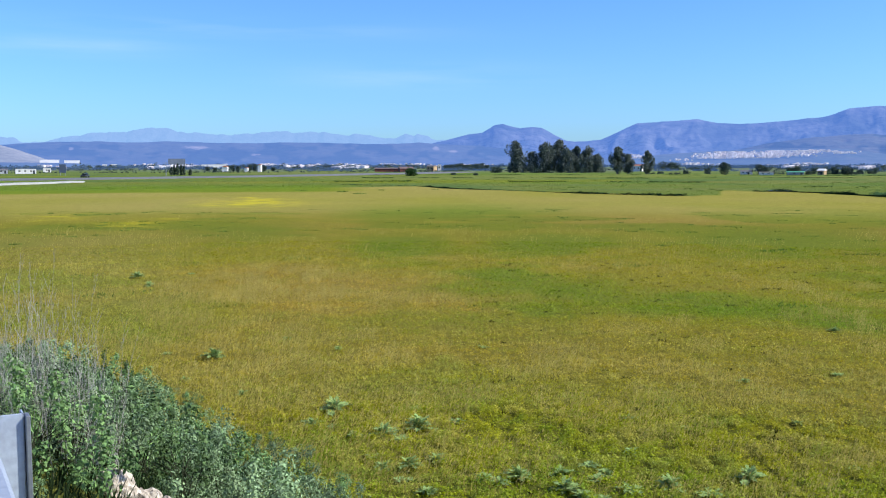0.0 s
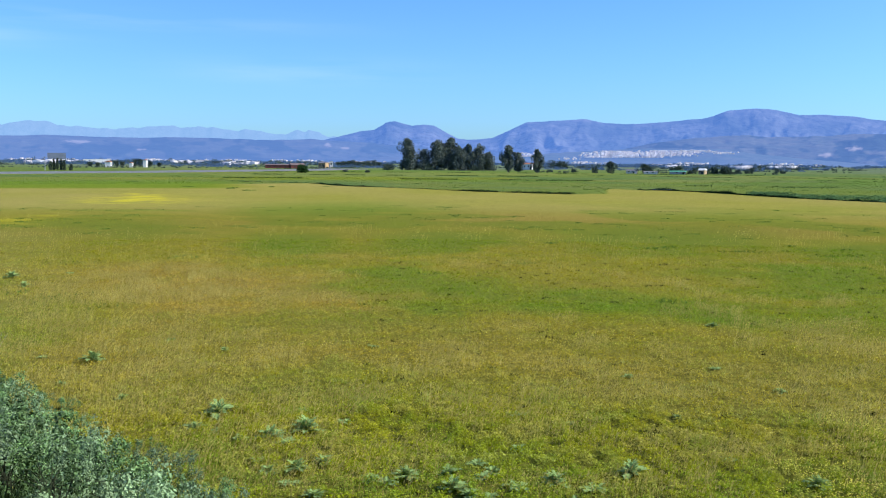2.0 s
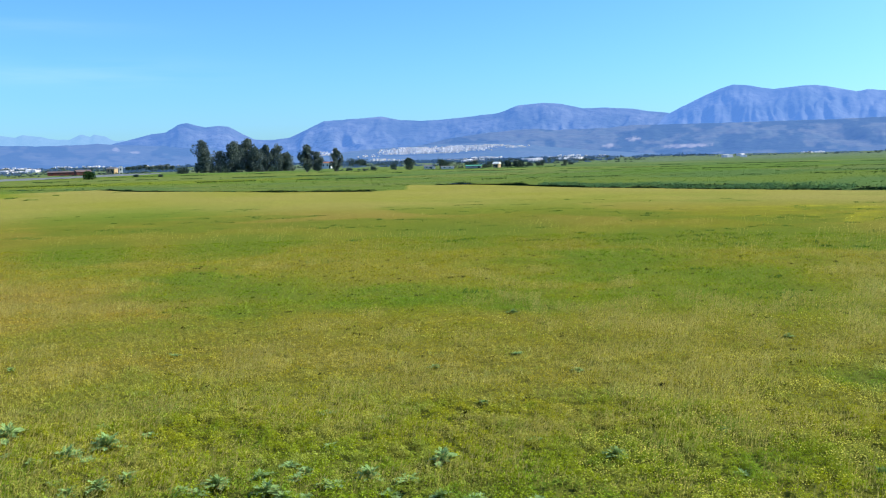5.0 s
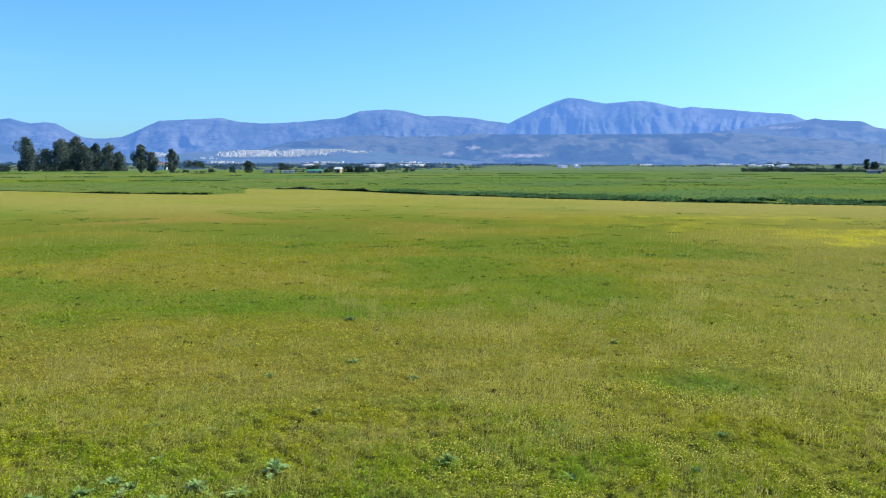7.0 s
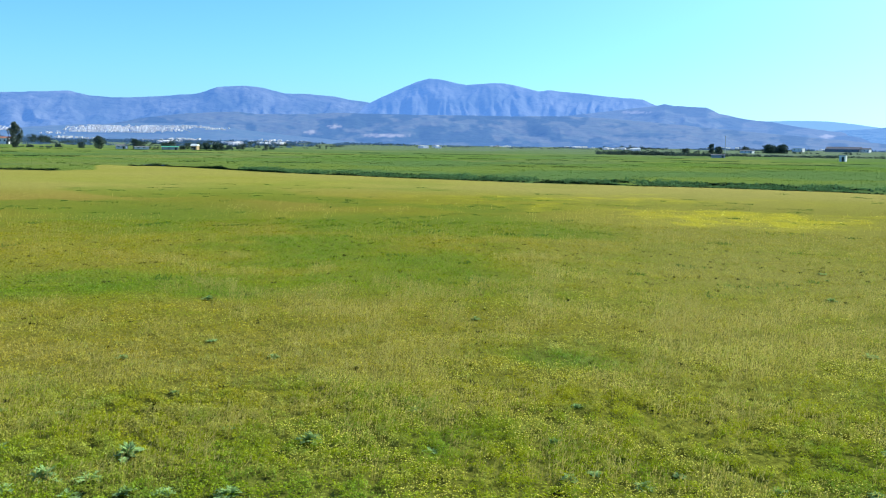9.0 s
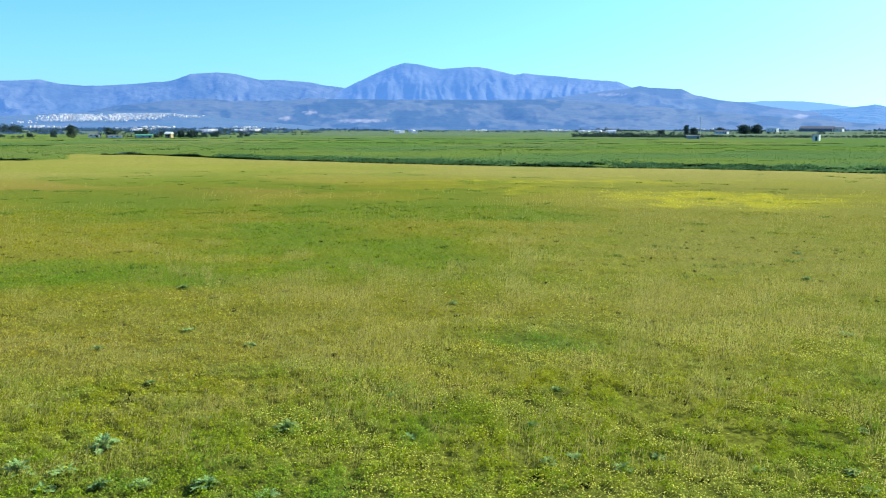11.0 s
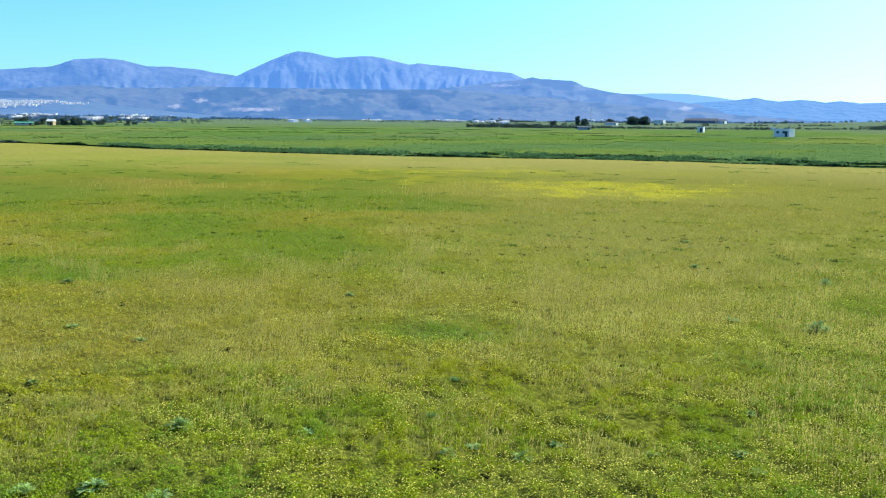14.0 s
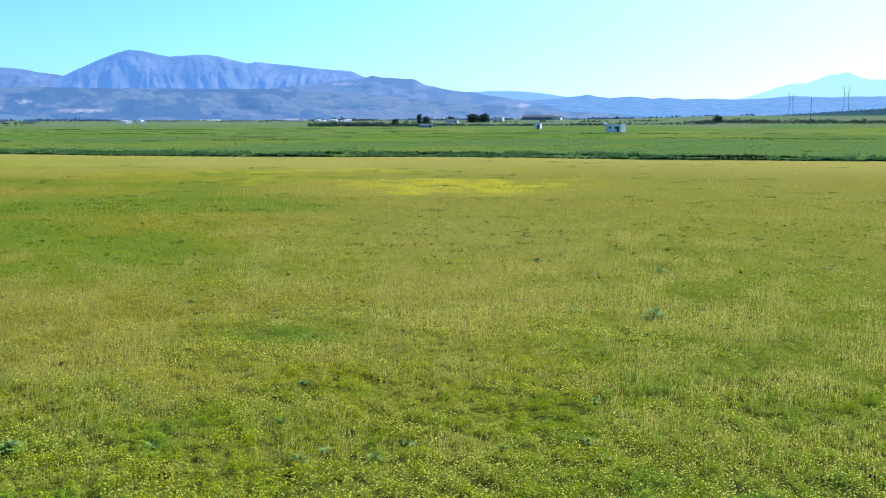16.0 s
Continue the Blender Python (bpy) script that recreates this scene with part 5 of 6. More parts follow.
def tree(name, at, h, spread, label, mat, seed, bare=0.25, group="", clump=None, leaf=None, bark=BARK, lean=0.0):
    """A trunk that forks into limbs, each limb ending in clumps of leaves."""
    gg = random.Random(seed)
    root = thing(name, at, label, "tree", group, turn=gg.uniform(0, 360))
    bm = bmesh.new()
    fork = h * bare
    tube(bm, [(0, 0, -0.3), (0.02 * h * lean, 0, fork * 0.6), (0.03 * h, 0.01 * h, fork), (0.03 * h, 0.0, h * 0.62), (0.0, 0.02 * h, h * 0.9)],
         [0.028 * h, 0.022 * h, 0.019 * h, 0.011 * h, 0.003 * h], 7)
    part("trunk", bm, bark, root, "pale bare trunk" if bark is BARK else "")
    clumps, bm = [((0, 0, h * 0.90), spread * 0.20, 1.2), ((0.02 * h, 0, h * 0.76), spread * 0.26, 1.1)], bmesh.new()
    for i in range(10):
        t = bare + (0.93 - bare) * (i + 0.5) / 10
        a = i * 2.4 + gg.uniform(-0.5, 0.5)
        reach = spread * 0.5 * (0.55 + 0.5 * math.sin(math.pi * min(1, (1.05 - t) / (1.08 - bare) * 0.9 + 0.1))) * gg.uniform(0.6, 1.0)
        z = h * t
        end = (reach * 0.75 * math.cos(a), reach * 0.75 * math.sin(a), min(h * 0.93, z + reach * 0.35))
        tube(bm, [(0.02 * h, 0, z - h * 0.06), (end[0] * 0.5, end[1] * 0.5, z + reach * 0.05), end], [0.009 * h, 0.006 * h, 0.002 * h], 5)
        clumps.append((end, (clump or spread * 0.24) * gg.uniform(0.7, 1.15), gg.uniform(0.7, 1.1)))
        side = a + gg.choice((-1, 1)) * gg.uniform(0.4, 0.9)
        clumps.append(((reach * 0.6 * math.cos(side), reach * 0.6 * math.sin(side), end[2] - gg.uniform(0.0, 0.09) * h), (clump or spread * 0.21) * gg.uniform(0.6, 1.0), 0.9))
    part("limbs", bm, bark, root)
    if mat is EUCALYPT:  # upright, ragged masses from near the ground to a broken top
        clumps = []
        for i in range(40):
            t = bare + 0.04 + (0.94 - bare) * ((i + gg.random()) / 40)
            girth = math.sin(math.pi * (0.16 + 0.80 * (t - bare) / (1 - bare)) ** 0.9) ** 0.7
            a, r = gg.uniform(0, 6.28), spread * 0.54 * girth * gg.uniform(0.1, 1.0)
            rad = spread * gg.uniform(0.10, 0.22) * (0.6 + 0.5 * girth)
            clumps.append(((r * math.cos(a), r * math.sin(a), h * t), rad, gg.uniform(1.1, 1.7)))
    part("crown", tri_mesh("crown", crown_leaves(clumps, 180 if mat is EUCALYPT else 70, leaf or 0.048 * h, seed), mat), mat, root, "ragged crown of small drooping leaves" if mat is EUCALYPT else "")
    return root


def bush(name, at, w, h, label, mat, seed, group=""):
    gg = random.Random(seed)
    root = thing(name, at, label, "bush", group)
    bm = bmesh.new()
    clumps = []
    for i in range(9):
        a, r = i * 2.4, w * 0.36 * math.sqrt((i + 0.3) / 9)
        top = h * (0.72 - 0.4 * (r / (w * 0.5)) ** 2) * gg.uniform(0.75, 1.1)
        tube(bm, [(0, 0, -0.1), (r * 0.4 * math.cos(a), r * 0.4 * math.sin(a), top * 0.5), (r * math.cos(a), r * math.sin(a), top)], [0.03 * h, 0.02 * h, 0.008 * h], 4)
        clumps.append(((r * math.cos(a), r * math.sin(a), top), min(w, h) * gg.uniform(0.22, 0.32), 0.9))
        clumps.append(((r * 1.1 * math.cos(a), r * 1.1 * math.sin(a), top * 0.45), min(w, h) * 0.26, 0.9))
    part("stem", bm, SHRUB_STEM, root)
    part("foliage", tri_mesh("foliage", crown_leaves(clumps, 70, 0.14 * h, seed), mat), mat, root)
    return root


def ground_at(az, d):
    p = polar(az, d)
    return (p.x, p.y, float(height(p.x, p.y)))


GUM = "tall grey-green eucalyptus with ragged dark crown on the plain"
for i, (az, d, h, w, bare) in enumerate(((4.3, 530, 15.8, 11.5, 0.03), (5.25, 532, 10.8, 10.5, 0.02), (6.0, 533, 15.4, 10.5, 0.03), (6.75, 536, 16.9, 13.0, 0.03), (7.3, 531, 12.4, 9.0, 0.02),
                                         (7.85, 534, 13.6, 8.0, 0.02), (8.5, 535, 13.3, 9.0, 0.02), (9.05, 536, 9.8, 8.0, 0.02), (10.16, 450, 11.8, 6.8, 0.12), (10.75, 452, 8.8, 5.6, 0.12), (11.88, 450, 10.4, 5.0, 0.06))):
    tree("eucalyptus", ground_at(az, d), h, w, GUM, EUCALYPT, 700 + i, bare, "eucalyptus trees on the plain")
for i, (az, d, w, h) in enumerate(((3.1, 520, 7.0, 3.9), (5.5, 520, 6, 3.0), (8.2, 522, 6, 2.8), (-1.91, 380, 4.8, 3.4), (14.0, 480, 3.0, 2.1), (19.66, 500, 5.2, 3.4), (21.93, 460, 3.0, 3.8),
                                   (22.53, 460, 6.6, 3.9), (23.2, 500, 3.4, 2.2), (23.7, 500, 3.0, 2.0), (49.55, 800, 6.5, 4.4), (51.36, 800, 6.6, 6.0), (68.03, 800, 9.5, 6.2),
                                   (52.82, 905, 9.5, 6.0), (54.1, 900, 12.0, 9.6), (54.75, 905, 12.0, 9.0), (15.2, 470, 4, 1.6), (20.6, 455, 3.5, 2.0), (12.6, 470, 4, 1.5), (25.6, 520, 4.0, 1.8), (0.6, 420, 3.0, 1.2), (1.9, 400, 2.6, 1.2))):
    bush("bush", ground_at(az, d), w, h, "rounded dark green bush standing in the fields", REED if i == 3 else DARK_LEAF, 740 + i, "bushes on the plain")
DARKTREE = "dark green broadleaf tree beside the farm buildings"
for i, (az, d, h, w) in enumerate(((16.16, 440, 5.0, 4.6), (18.06, 460, 4.2, 3.6), (18.3, 466, 3.2, 3.0), (20.0, 470, 3.6, 4.0), (20.9, 470, 2.6, 3.0), (21.6, 472, 2.4, 3.0), (23.95, 480, 2.6, 3.2), (25.3, 520, 2.4, 3.4), (15.2, 480, 2.6, 3.4), (50.95, 800, 7.4, 4.2), (12.7, 800, 5.6, 7.5), (13.2, 800, 5.4, 7.5), (13.5, 805, 5.0, 6.0))):
    tree("farm_tree", ground_at(az, d), h, w * 1.15, DARKTREE, DARK_LEAF, 780 + i, 0.02, "farm trees", bark=WOOD, leaf=0.09 * h)
for i in range(9):  # the long row behind the red barn
    az = 0.2 + i * 0.3
    tree("row_tree", ground_at(az, 790 + 6 * (i % 3)), 3.6 + 0.5 * (i % 4), 5.2, "dark low tree in a windbreak row", DARK_LEAF, 800 + i, 0.1, "windbreak row", bark=WOOD, leaf=0.42)
for i, (az, h) in enumerate(((-13.6, 2.2), (-13.2, 1.8), (-12.2, 3.0), (-11.9, 2.6), (-11.2, 4.2), (-10.95, 4.5), (-10.4, 2.8), (-9.9, 1.8))):
    tree("row_tree", ground_at(az, 640), h + 0.4, 3.2, "dark tree among white houses on the plain", DARK_LEAF, 820 + i, 0.1, "trees by the white houses", bark=WOOD, leaf=0.36)


def cypress(at, h, w, seed):
    root = thing("cypress", at, "slim dark green cypress beside the road", "tree", "cypresses by the road")
    bm = bmesh.new()
    tube(bm, [(0, 0, -0.2), (0, 0, h * 0.5), (0, 0, h * 0.9)], [0.05 * w + 0.05, 0.05, 0.02], 6)
    part("trunk", bm, WOOD, root)
    clumps = [((0, 0, h * t), w * 0.5 * (math.sin(math.pi * min(1, t * 0.8 + 0.18)) ** 0.8), 1.6) for t in (0.12, 0.25, 0.38, 0.5, 0.62, 0.74, 0.85, 0.93)]
    part("crown", tri_mesh("crown", crown_leaves(clumps, 90, 0.4, seed), CYPRESS), CYPRESS, root)


for i, (az, h) in enumerate(((-15.62, 3.6), (-15.45, 4.4), (-15.27, 4.9), (-15.08, 4.6), (-14.92, 4.0), (-14.57, 2.5))):
    cypress(ground_at(az, 417 + i % 2), h, 1.25, 840 + i)

# ---------------------------------------------------------------- buildings on the plain
def house(name, at, w, d, h, wall, roof, label, category, seed=0, turn=0.0, pitch=0.35, windows=2, door=True, group="", roofless=False):
    root = thing(name, at, label, category, group, turn)
    part("wall", boxed((-w / 2, -d / 2, -0.3), (w / 2, d / 2, h), 0.03), wall, root)
    bm = bmesh.new()
    if roofless:  # flat roof with a slight overhang
        box(bm, (-w / 2 - 0.1, -d / 2 - 0.1, h + 0.004), (w / 2 + 0.1, d / 2 + 0.1, h + 0.16), 0.02)
    else:
        e, rise = 0.25, d * 0.5 * pitch
        pts = [(-w / 2 - e, -d / 2 - e, h - 0.05), (w / 2 + e, -d / 2 - e, h - 0.05), (w / 2 + e, d / 2 + e, h - 0.05), (-w / 2 - e, d / 2 + e, h - 0.05), (-w / 2 - e, 0, h + rise), (w / 2 + e, 0, h + rise)]
        v = [bm.verts.new(p) for p in pts]
        for f in ((0, 1, 5, 4), (2, 3, 4, 5), (1, 2, 5), (3, 0, 4), (3, 2, 1, 0)):
            bm.faces.new([v[k] for k in f])
    part("roof", bm, roof, root)
    n = windows
    for i in range(n):
        x = -w / 2 + (i + 0.7) * w / (n + 0.6)
        part("window", boxed((x - 0.45, -d / 2 - 0.02, h * 0.45), (x + 0.45, -d / 2 + 0.05, h * 0.75)), OPENING, root)
    if door:
        part("door", boxed((w / 2 - 1.5, -d / 2 - 0.02, 0), (w / 2 - 0.6, -d / 2 + 0.05, min(2.0, h * 0.75))), OPENING, root)
    return root


def facing(az, extra=0.0):
    return -az + extra


house("hut", ground_at(62.37, 336), 5.6, 3.4, 2.5, WHITEWASH, WHITEWASH, "small whitewashed flat-roofed field hut in green crops", "hut", turn=facing(62.37, -31), roofless=True, windows=2, door=True)
house("pump_house", ground_at(57.91, 440), 2.6, 2.4, 2.5, WHITEWASH, TIN, "tiny white pump house standing in the field", "hut", turn=facing(57.91, -16), roofless=True, windows=0)
house("shed", ground_at(51.34, 495), 6.5, 3.0, 1.4, CONCRETE, TIN, "low grey field shed beside a power pole", "shed", turn=facing(51.34), windows=0, pitch=0.2)
house("farmhouse", ground_at(52.9, 880), 11.0, 5.0, 2.2, WHITEWASH, TIN, "low white farmhouse under dark trees", "house", turn=facing(52.9, -25), windows=3)
house("farmhouse", ground_at(55.6, 1100), 11.5, 6.0, 3.8, WHITEWASH, WHITEWASH, "white block farm building on the plain", "house", turn=facing(55.6, -25), windows=2, roofless=True)
house("barn", ground_at(57.93, 1200), 38.0, 13.0, 3.4, BOARD, TIN, "long grey barn with a dark pitched roof", "barn", turn=facing(57.93, -20), pitch=0.4, windows=4)
house("barn", ground_at(58.9, 1195), 15.0, 8.0, 3.4, WHITEWASH, TIN, "white-walled farm annexe beside the barn", "barn", turn=facing(58.9, -20), pitch=0.4, windows=2)
house("red_barn", ground_at(-3.15, 600), 18.0, 6.0, 1.9, BRICKRED, BARNROOF, "long low dark red barn with a faded red roof", "barn", turn=facing(-3.15), pitch=0.2, windows=5)
house("red_barn", ground_at(-2.2, 575), 8.0, 5.0, 2.0, BRICKRED, BARNROOF, "small red farm building with a faded red roof", "barn", turn=facing(-2.2, 15), pitch=0.45, windows=2)
house("farmhouse", ground_at(-0.66, 640), 5.4, 4.5, 3.3, OCHRE, TIN, "ochre and white farmhouse among low trees", "house", turn=facing(-0.66, -30), windows=2)
house("farmhouse", ground_at(-0.2, 642), 2.2, 2.6, 4.3, WHITEWASH, WHITEWASH, "narrow white farm tower house", "house", turn=facing(-0.2), windows=1, roofless=True, door=False)
house("farmhouse", ground_at(11.35, 640), 7.0, 5.0, 3.6, WHITEWASH, TILE, "white farmhouse behind the eucalyptus trees", "house", turn=facing(11.35, -20), windows=2)
house("farmhouse", ground_at(17.34, 460), 4.6, 3.0, 1.3, WHITEWASH, TIN, "low white farm building beside dark trees", "house", turn=facing(17.34, -15), windows=2)
house("farmhouse", ground_at(18.4, 442), 6.0, 3.0, 1.1, WHITEWASH, TIN, "low white farm wall building", "house", turn=facing(18.4), windows=2, door=False, pitch=0.15)
house("shed", ground_at(19.93, 450), 7.0, 4.0, 1.1, CONCRETE, GREENROOF, "low shed under a green sheet roof", "shed", turn=facing(19.93), windows=1, pitch=0.2)
house("farmhouse", ground_at(21.30, 450), 2.8, 2.8, 1.8, OCHRE, WHITEWASH, "ochre farmhouse with a pale roof", "house", turn=facing(21.22, -25), windows=2, pitch=0.6)
house("white_shed", ground_at(-23.22, 520), 9.4, 4.0, 2.2, WHITEWASH, WHITEWASH, "long low white shed near the road", "shed", turn=facing(-23.22), windows=3, roofless=True)
house("dark_shed", ground_at(-24.4, 520), 5.0, 4.0, 2.1, CONCRETE, TIN, "dark grey shed near the road", "shed", turn=facing(-24.4), windows=1, pitch=0.2)
house("white_shed", ground_at(-22.15, 600), 4.2, 4.0, 2.2, WHITEWASH, WHITEWASH, "small white shed in the fields", "shed", turn=facing(-22.15), windows=1, roofless=True)
for i, (az, w, h) in enumerate(((-12.62, 3.2, 3.0), (-11.41, 1.8, 2.4), (-10.66, 1.8, 4.2))):
    house("white_house", ground_at(az, 600), 5.0, w, h, WHITEWASH, TILE, "white gabled house among dark trees", "house", turn=facing(az, 80), windows=1, pitch=0.5, group="white houses on the plain")
for i, (az, w, h, d) in enumerate(((-22.02, 26, 11.2, 1500), (-20.87, 21, 10.2, 1500), (-19.18, 6, 4.4, 1500), (-18.68, 9, 4.6, 1500), (-13.63, 14, 4.2, 1200), (-12.94, 16, 4.4, 1200))):
    house("warehouse", ground_at(az, d), w, 9.0, h, WHITEWASH, WHITEWASH, "long white warehouse at the far edge of the plain", "warehouse", turn=facing(az), windows=0, door=False, roofless=True, group="far warehouses")


def village(name, label, boxes, seed, spread_d):
    """Many small white houses with gable roofs, too far to tell apart: (az0, az1, z0, z1, n, size)."""
    gg = np.random.default_rng(seed)
    verts, faces = [], []
    for az0, az1, z0, z1, n, size in boxes:
        quarters = gg.uniform(0, 1, (max(3, n // 14), 2))
        for _ in range(n):
            qa, qf = quarters[gg.integers(0, len(quarters))]
            az, f = az0 + (az1 - az0) * qa + gg.normal(0, 0.38), float(np.clip(qf + gg.normal(0, 0.22), 0, 1))
            d = spread_d[0] + (spread_d[1] - spread_d[0]) * f
            w, l, h = size * gg.uniform(0.6, 1.8), size * gg.uniform(0.6, 1.3), size * gg.uniform(0.25, 0.5)
            z = z0 + (z1 - z0) * f
            m = pose(d * math.sin(radians(az)), d * math.cos(radians(az)), z, 0, 0, -az + gg.choice((0, 90)) + gg.uniform(-45, 45))
            b = len(verts)
            for p in ((-w, -l, -1.5), (w, -l, -1.5), (w, l, -1.5), (-w, l, -1.5), (-w, -l, h), (w, -l, h), (w, l, h), (-w, l, h), (-w, 0, h * 1.15), (w, 0, h * 1.15)):
                verts.append(tuple(m @ Vector((p[0] / 2, p[1] / 2, p[2]))))
            for fc in ((0, 1, 5, 4), (2, 3, 7, 6), (1, 2, 6, 9, 5), (3, 0, 4, 8, 7), (4, 5, 9, 8), (6, 7, 8, 9)):
                faces.append(tuple(b + k for k in fc))
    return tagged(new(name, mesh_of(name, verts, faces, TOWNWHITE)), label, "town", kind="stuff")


village("hill_town", "distant white hillside town below the mountains",
        [(14.6, 16.5, 19, 32, 150, 3.6), (15.6, 19.0, 20, 36, 480, 3.9), (18.6, 20.6, 24, 38, 240, 3.6), (20.4, 22.6, 30, 40, 120, 3.2), (13.2, 15.0, 14, 24, 36, 3.6), (10.8, 12.0, 20, 30, 50, 3.8), (14, 24, 8, 22, 90, 3.8)], 901, (2440, 2640))
village("plain_towns", "scattered white buildings at the foot of the hills",
        [(-10.5, 4.5, 0, 5, 230, 4.5), (-18, -10, 0, 4, 50, 5), (13.5, 25, 0, 6, 70, 5), (24, 28, 1, 8, 40, 5), (28, 48, -0.5, 2, 40, 5), (50, 62, 2.5, 5, 30, 5)], 907, (2000, 2230))
village("plain_farms", "small white farm buildings scattered between far groves",
        [(-9, 4, 0, 0.3, 34, 6), (11, 27, 0, 0.3, 60, 6), (-25, -10, 0, 0.3, 20, 7), (27, 48, 0, 0.3, 16, 6)], 913, (930, 1480))

# ---------------------------------------------------------------- road, signs, poles, pylons
def strip(name, line, width, z, mat, label, kind="structure"):
    p = along(line, 6.0)
    way = np.gradient(p, axis=0)
    side = np.stack([way[:, 1], -way[:, 0]], -1) / np.hypot(way[:, 0], way[:, 1])[:, None]
    a, b = p + side * width / 2, p - side * width / 2
    za, zb = height(a[:, 0], a[:, 1]) + z, height(b[:, 0], b[:, 1]) + z
    n = len(p)
    verts = [(*q, k) for q, k in zip(a, za)] + [(*q, k) for q, k in zip(b, zb)] + [(*q, k - z - 0.2) for q, k in zip(a, za)] + [(*q, k - z - 0.2) for q, k in zip(b, zb)]
    faces = []
    for i in range(n - 1):
        faces += [(i, n + i, n + i + 1, i + 1), (2 * n + i, i, i + 1, 2 * n + i + 1), (n + i, 3 * n + i, 3 * n + i + 1, n + i + 1)]
    return tagged(new(name, mesh_of(name, verts, faces, mat)), label, "road", kind=kind)


strip("road", [(-330, 190), (-240, 228), (-136, 275), (-112, 296), (-62, 372), (-17, 470), (10, 560)], 22, 0.35, ASPHALT, "grey asphalt road crossing the plain")
strip("pavement", [(-190, 90), (-150, 130), (-108, 180), (-97, 211), (-94, 236), (-93, 254)], 4.0, 0.40, PALEROAD, "pale gravel verge beside the road")


def road_sign(at, w, h, up, mat, label, turn):
    root = thing("road_sign", at, label, "road sign", turn=turn)
    part("panel", boxed((-w / 2, -0.06, up), (w / 2, 0.06, up + h), 0.01), mat, root)
    for x in (-w * 0.35, w * 0.35):
        bm = bmesh.new()
        tube(bm, [(x, 0.14, -0.3), (x, 0.14, up + h * 0.9)], [0.08, 0.08], 6)
        part("post", bm, STEEL, root)
    return root


road_sign(ground_at(-21.36, 430), 2.6, 3.4, 1.2, SIGNBLUE, "dark back of a road sign on two posts", facing(-21.36))
road_sign(ground_at(-15.3, 640), 10.5, 3.6, 4.6, BOARD, "large grey hoarding seen from behind over cypresses", facing(-15.3))


def car(at, turn):
    root = thing("car", at, "small dark car standing on the far road", "car", "", turn)
    bm = bmesh.new()
    box(bm, (-0.85, -2.0, 0.35), (0.85, 2.0, 0.85), 0.12)
    part("body", bm, CARPAINT, root)
    part("cabin", boxed((-0.75, -1.0, 0.82), (0.75, 1.4, 1.4), 0.2), GLASS, root, "dark glazed cabin")
    for x in (-0.8, 0.8):
        for y in (-1.25, 1.25):
            bm = bmesh.new()
            bmesh.ops.create_cone(bm, cap_ends=True, segments=14, radius1=0.32, radius2=0.32, depth=0.2, matrix=Matrix.Translation((x, y, 0.32)) @ Matrix.Rotation(radians(90), 4, "Y"))
            part("wheel", bm, RUBBER, root)


p = polar(-20.22, 331)
car((p.x, p.y, float(height(p.x, p.y)) + 0.36), 2)


def power_pole(at, h, label, mat=WOOD):
    root = thing("power_pole", at, label, "power pole", "power poles")
    bm = bmesh.new()
    tube(bm, [(0, 0, -0.5), (0, 0, h)], [0.17, 0.11], 8)
    part("pole", bm, mat, root)
    part("crossarm", boxed((-0.9, -0.06, h - 0.6), (0.9, 0.06, h - 0.45)), mat, root)
    for x in (-0.8, 0.0, 0.8):
        bm = bmesh.new()
        tube(bm, [(x, 0, h - 0.45), (x, 0, h - 0.2)], [0.05, 0.04], 6)
        part("insulator", bm, CONCRETE, root)


power_pole(ground_at(51.71, 495), 10.8, "tall thin power pole beside a field shed", CONCRETE)
power_pole(ground_at(72.92, 560), 15.6, "tall thin power pole standing in the fields", WOOD)
power_pole(ground_at(-15.9, 417), 5.6, "slim lamp pole beside the cypresses", STEEL)


def pylon(at, h, turn):
    """A portal pylon: two lattice legs, a waist, two horns and a long crossarm."""
    root = thing("pylon", at, "grey lattice steel pylon on a low rise", "pylon", "pylons on the rise", turn)
    w = h * 0.30

    def lattice_leg(a, b, width):
        bm = bmesh.new()
        a, b = Vector(a), Vector(b)
        for dx, dy in ((-1, -1), (1, -1), (1, 1), (-1, 1)):
            o = Vector((dx * width, dy * width, 0))
            tube(bm, [a + o, b + o * 0.5], [0.08, 0.06], 4)
        n = 7
        for i in range(n):
            p, q = a.lerp(b, i / n), a.lerp(b, (i + 1) / n)
            s = width * (1 - 0.5 * i / n)
            tube(bm, [p + Vector((-s, -s, 0)), q + Vector((s, -s, 0))], [0.045, 0.045], 3)
            tube(bm, [p + Vector((s, s, 0)), q + Vector((-s, s, 0))], [0.045, 0.045], 3)
        return bm

    part("leg", lattice_leg((-w * 0.42, 0, -1), (-w * 0.24, 0, h * 0.66), 0.45), STEEL, root)
    part("leg", lattice_leg((w * 0.42, 0, -1), (w * 0.24, 0, h * 0.66), 0.45), STEEL, root)
    part("horn", lattice_leg((-w * 0.24, 0, h * 0.66), (-w * 0.46, 0, h), 0.35), STEEL, root)
    part("horn", lattice_leg((w * 0.24, 0, h * 0.66), (w * 0.46, 0, h), 0.35), STEEL, root)
    bm = bmesh.new()
    for z in (h * 0.66, h * 0.69, h * 0.97):
        tube(bm, [(-w * 0.55, 0, z), (w * 0.55, 0, z)], [0.10, 0.10], 4)
    part("crossarm", bm, STEEL, root)


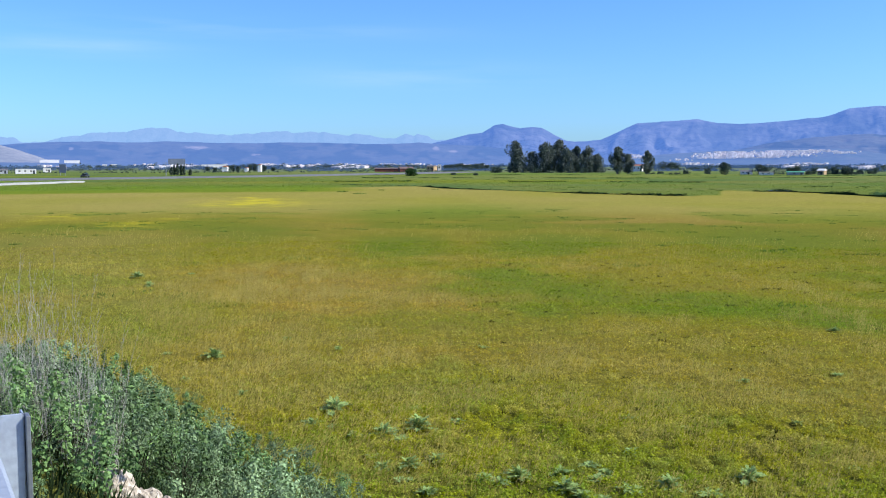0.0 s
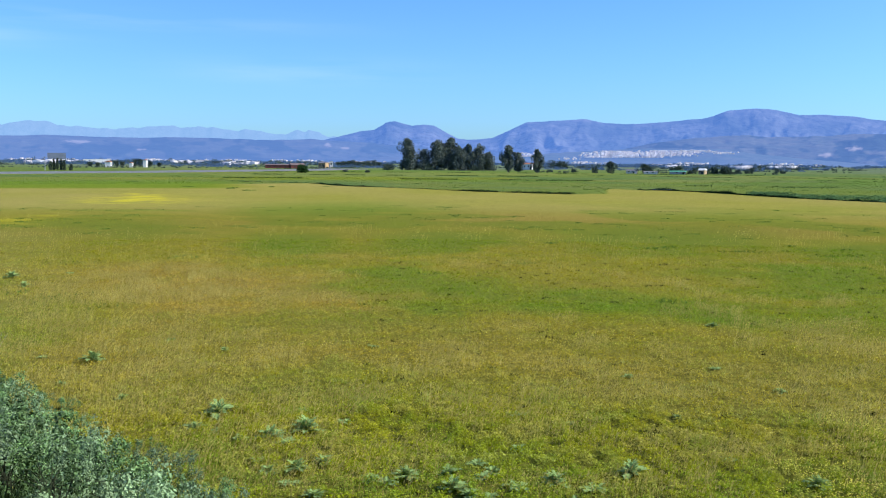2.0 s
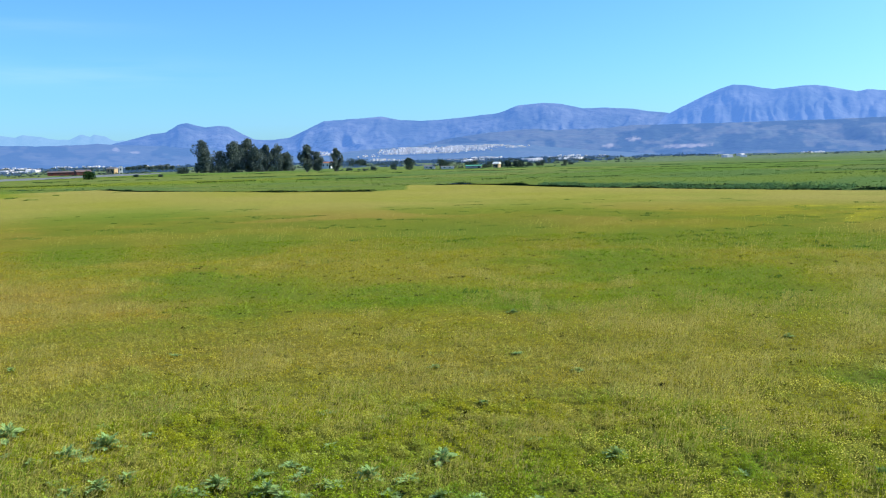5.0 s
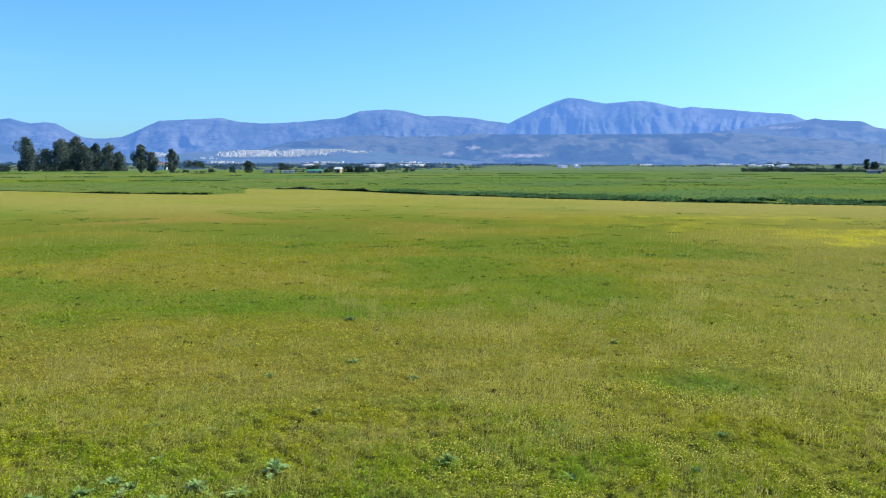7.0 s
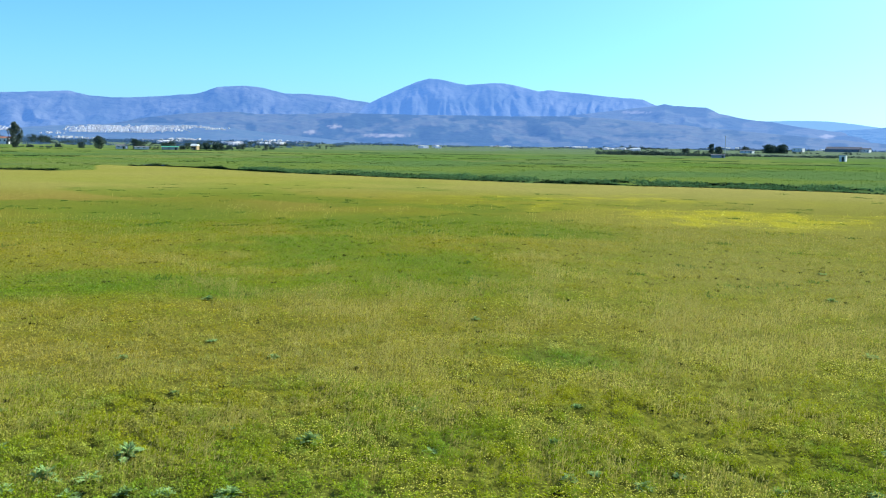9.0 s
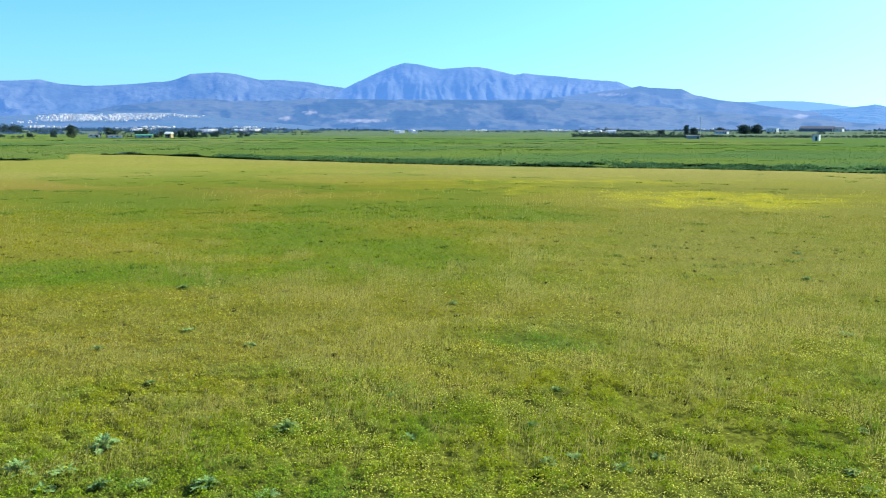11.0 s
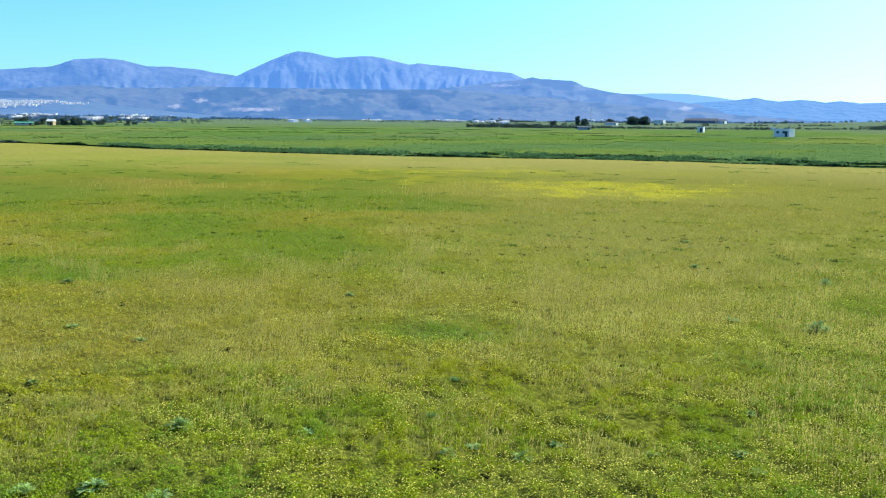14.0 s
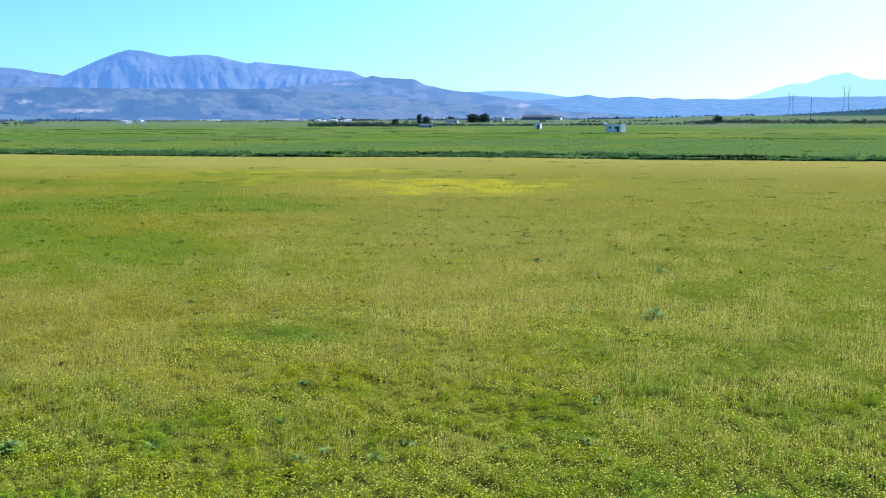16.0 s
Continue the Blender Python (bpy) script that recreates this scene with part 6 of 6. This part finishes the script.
def wooded_rise():
    """A long low rise of dark scrub at the edge of the plain."""
    az = np.arange(66, 100, 0.25)
    crest = 8.0 + np.interp(az, [66, 70, 71.5, 74, 77, 85, 100], [-4.5, -3.6, 1.0, 5.0, 10.5, 13, 8]) + 0.9 * fbm(az * 2, az * 0, 4, 931)
    rows = []
    for d, f in ((1340, 0.0), (1390, 0.45), (1440, 0.85), (1490, 1.0), (1560, 0.9), (1700, 0.0)):
        base = height(d * np.sin(np.radians(az)), d * np.cos(np.radians(az))) - 0.5
        z = base + (crest - base) * f * (1 + 0.06 * (fbm(az * 3, az * 0 + d, 3, 933) - 0.5))
        rows.append(np.stack([d * np.sin(np.radians(az)), d * np.cos(np.radians(az)), z], -1))
    n = len(az)
    faces = []
    for k in range(len(rows) - 1):
        a = np.arange(n - 1) + k * n
        faces += np.stack([a, a + 1, a + n + 1, a + n], -1).tolist()
    gg = np.random.default_rng(961)
    scrub = []
    for k in (1, 2, 3):
        for x, y, z in rows[k]:
            if gg.uniform(0, 1) < 0.75:
                a = gg.normal(0, 2.5, 2)
                scrub.append(((x + a[0], y + a[1], z + 0.4), gg.uniform(1.2, 2.4), 0.7))
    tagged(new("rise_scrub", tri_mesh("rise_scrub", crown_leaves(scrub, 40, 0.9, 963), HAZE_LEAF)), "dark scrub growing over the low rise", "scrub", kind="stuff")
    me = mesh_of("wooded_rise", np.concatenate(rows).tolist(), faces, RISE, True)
    return tagged(new("wooded_rise", me), "long low rise of dark scrub", "hill", kind="structure")


# scrub colour with a little blue haze emission mixed in
RISE = material("scrub_slope", (0.022, 0.044, 0.036), 0.95, 0.4, 0.01, 0.12, second=(0.035, 0.06, 0.04), gloss=0.0, haze_glow=(AIR, 0.10))
wooded_rise()
for az, d, h, z in ((71.9, 1400, 27.0, 12.0), (74.7, 1480, 33.0, 16.0)):
    p = polar(az, d)
    pylon((p.x, p.y, z), h, facing(az, 20))


def orchard():
    """Rows of small dark trees, far off, as one stand."""
    gg = np.random.default_rng(941)
    clumps = []
    for az0, az1, d, h, gap in ((44.5, 51.8, 570, 3.4, 0.09), (44.9, 48.4, 1700, 5.0, 0.06), (52, 62, 640, 2.2, 0.13), (60, 68, 705, 2.2, 0.15), (66, 80, 760, 3.0, 0.11), (66, 80, 830, 2.5, 0.13), (47, 58, 600, 2.0, 0.13), (12.2, 16.5, 470, 1.3, 0.2), (16.5, 25.5, 474, 1.5, 0.16), (20, 24, 490, 1.6, 0.18), (-2, 4, 760, 3.0, 0.12), (-7, 2.0, 690, 1.6, 0.2), (-25, 4, 1300, 4.6, 0.13), (-17.5, 4, 1600, 5.5, 0.12), (-25, 12, 980, 2.8, 0.13), (-25, 14, 760, 1.8, 0.16), (-25, 3, 560, 1.0, 0.2), (-16, 4, 640, 1.2, 0.16), (12, 27, 1500, 4.5, 0.13), (10, 27, 1150, 3.4, 0.13), (12, 30, 850, 2.6, 0.15), (14, 30, 640, 1.8, 0.16), (27, 52, 1700, 3.6, 0.16), (27, 52, 1200, 2.0, 0.22), (52, 70, 1250, 3.4, 0.16), (50, 66, 900, 2.4, 0.2)):
        for az in np.arange(az0, az1, gap * 0.6):
            stand = float(fbm(np.array(az * 1.1), np.array(d * 0.01), 3, 947))
            if gg.uniform(0, 1) > smooth(0.36, 0.58, stand) and not (az0 > 40 and d < 800) and az0 != 44.9:
                continue
            a, dd = az + gg.normal(0, 0.10), d + gg.normal(0, 9)
            x, y = dd * math.sin(radians(a)), dd * math.cos(radians(a))
            hh = h * gg.uniform(0.35, 0.8) * (0.55 + 0.9 * stand)
            if gg.uniform(0, 1) < 0.08 and d > 720:
                hh *= 1.7
            z = float(height(x, y))
            clumps.append(((x, y, z + hh * 0.5), hh * 0.55, 0.85))
            clumps.append(((x + gg.normal(0, hh * 0.6), y + gg.normal(0, hh * 0.6), z + hh * 0.3), hh * 0.55, 0.6))
    tris = np.concatenate([crown_leaves([c], 40 if c[1] > 0.8 else 20, max(0.45, 0.5 * c[1]), 943 + i) for i, c in enumerate(clumps)])
    return tagged(new("orchard_rows", tri_mesh("orchard_rows", tris, DARK_LEAF)), "rows of small dark orchard trees across the plain", "orchard", kind="stuff")


orchard()


def grove_belts():
    """Long belts of far trees, each hiding the foot of the next."""
    gg = np.random.default_rng(951)
    tris = []
    for az0, az1, d, h, gap in ((-9, 3.4, 700, 2.2, 0.16), (12.4, 27, 690, 2.0, 0.16), (-25, 3.6, 900, 2.7, 0.14), (12, 28, 900, 2.6, 0.14), (-25, 4, 1150, 3.4, 0.13), (10, 30, 1150, 3.2, 0.13),
                                (-24, 30, 1500, 4.0, 0.12), (-18, 34, 1900, 5.0, 0.11), (28, 52, 1550, 2.4, 0.14), (50, 64, 1500, 3.6, 0.12)):
        for az in np.arange(az0, az1, gap):
            stand = float(fbm(np.array(az * 0.8), np.array(d * 0.013), 3, 953))
            if gg.uniform(0, 1) > smooth(0.30, 0.52, stand):
                continue
            dd = d + gg.normal(0, 14)
            x, y = dd * math.sin(radians(az)), dd * math.cos(radians(az))
            hh = h * gg.uniform(0.5, 1.0) * (0.5 + 1.0 * stand)
            c = ((x, y, float(height(x, y)) + hh * 0.45), hh * 0.62, 0.85)
            tris.append(crown_leaves([c, ((x + gg.normal(0, hh), y, c[0][2] - 0.2 * hh), hh * 0.6, 0.6)], 30, 0.5 * hh, int(az * 100) + d + 5000))
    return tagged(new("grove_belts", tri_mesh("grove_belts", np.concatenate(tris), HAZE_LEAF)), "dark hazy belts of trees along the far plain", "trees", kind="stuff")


grove_belts()


def water_tank(at):
    root = thing("water_tank", at, "small rounded white water tank in the field", "water tank")
    bm = bmesh.new()
    tube(bm, [(0, 0, 0.5), (0, 0, 0.62), (0, 0, 1.7), (0, 0, 2.0), (0, 0, 2.1)], [0.8, 1.05, 1.05, 0.8, 0.3], 16)
    part("tank", bm, WHITEWASH, root)
    part("plinth", boxed((-0.9, -0.9, -0.2), (0.9, 0.9, 0.5), 0.03), CONCRETE, root, "grey concrete plinth")


water_tank(ground_at(61.75, 620))
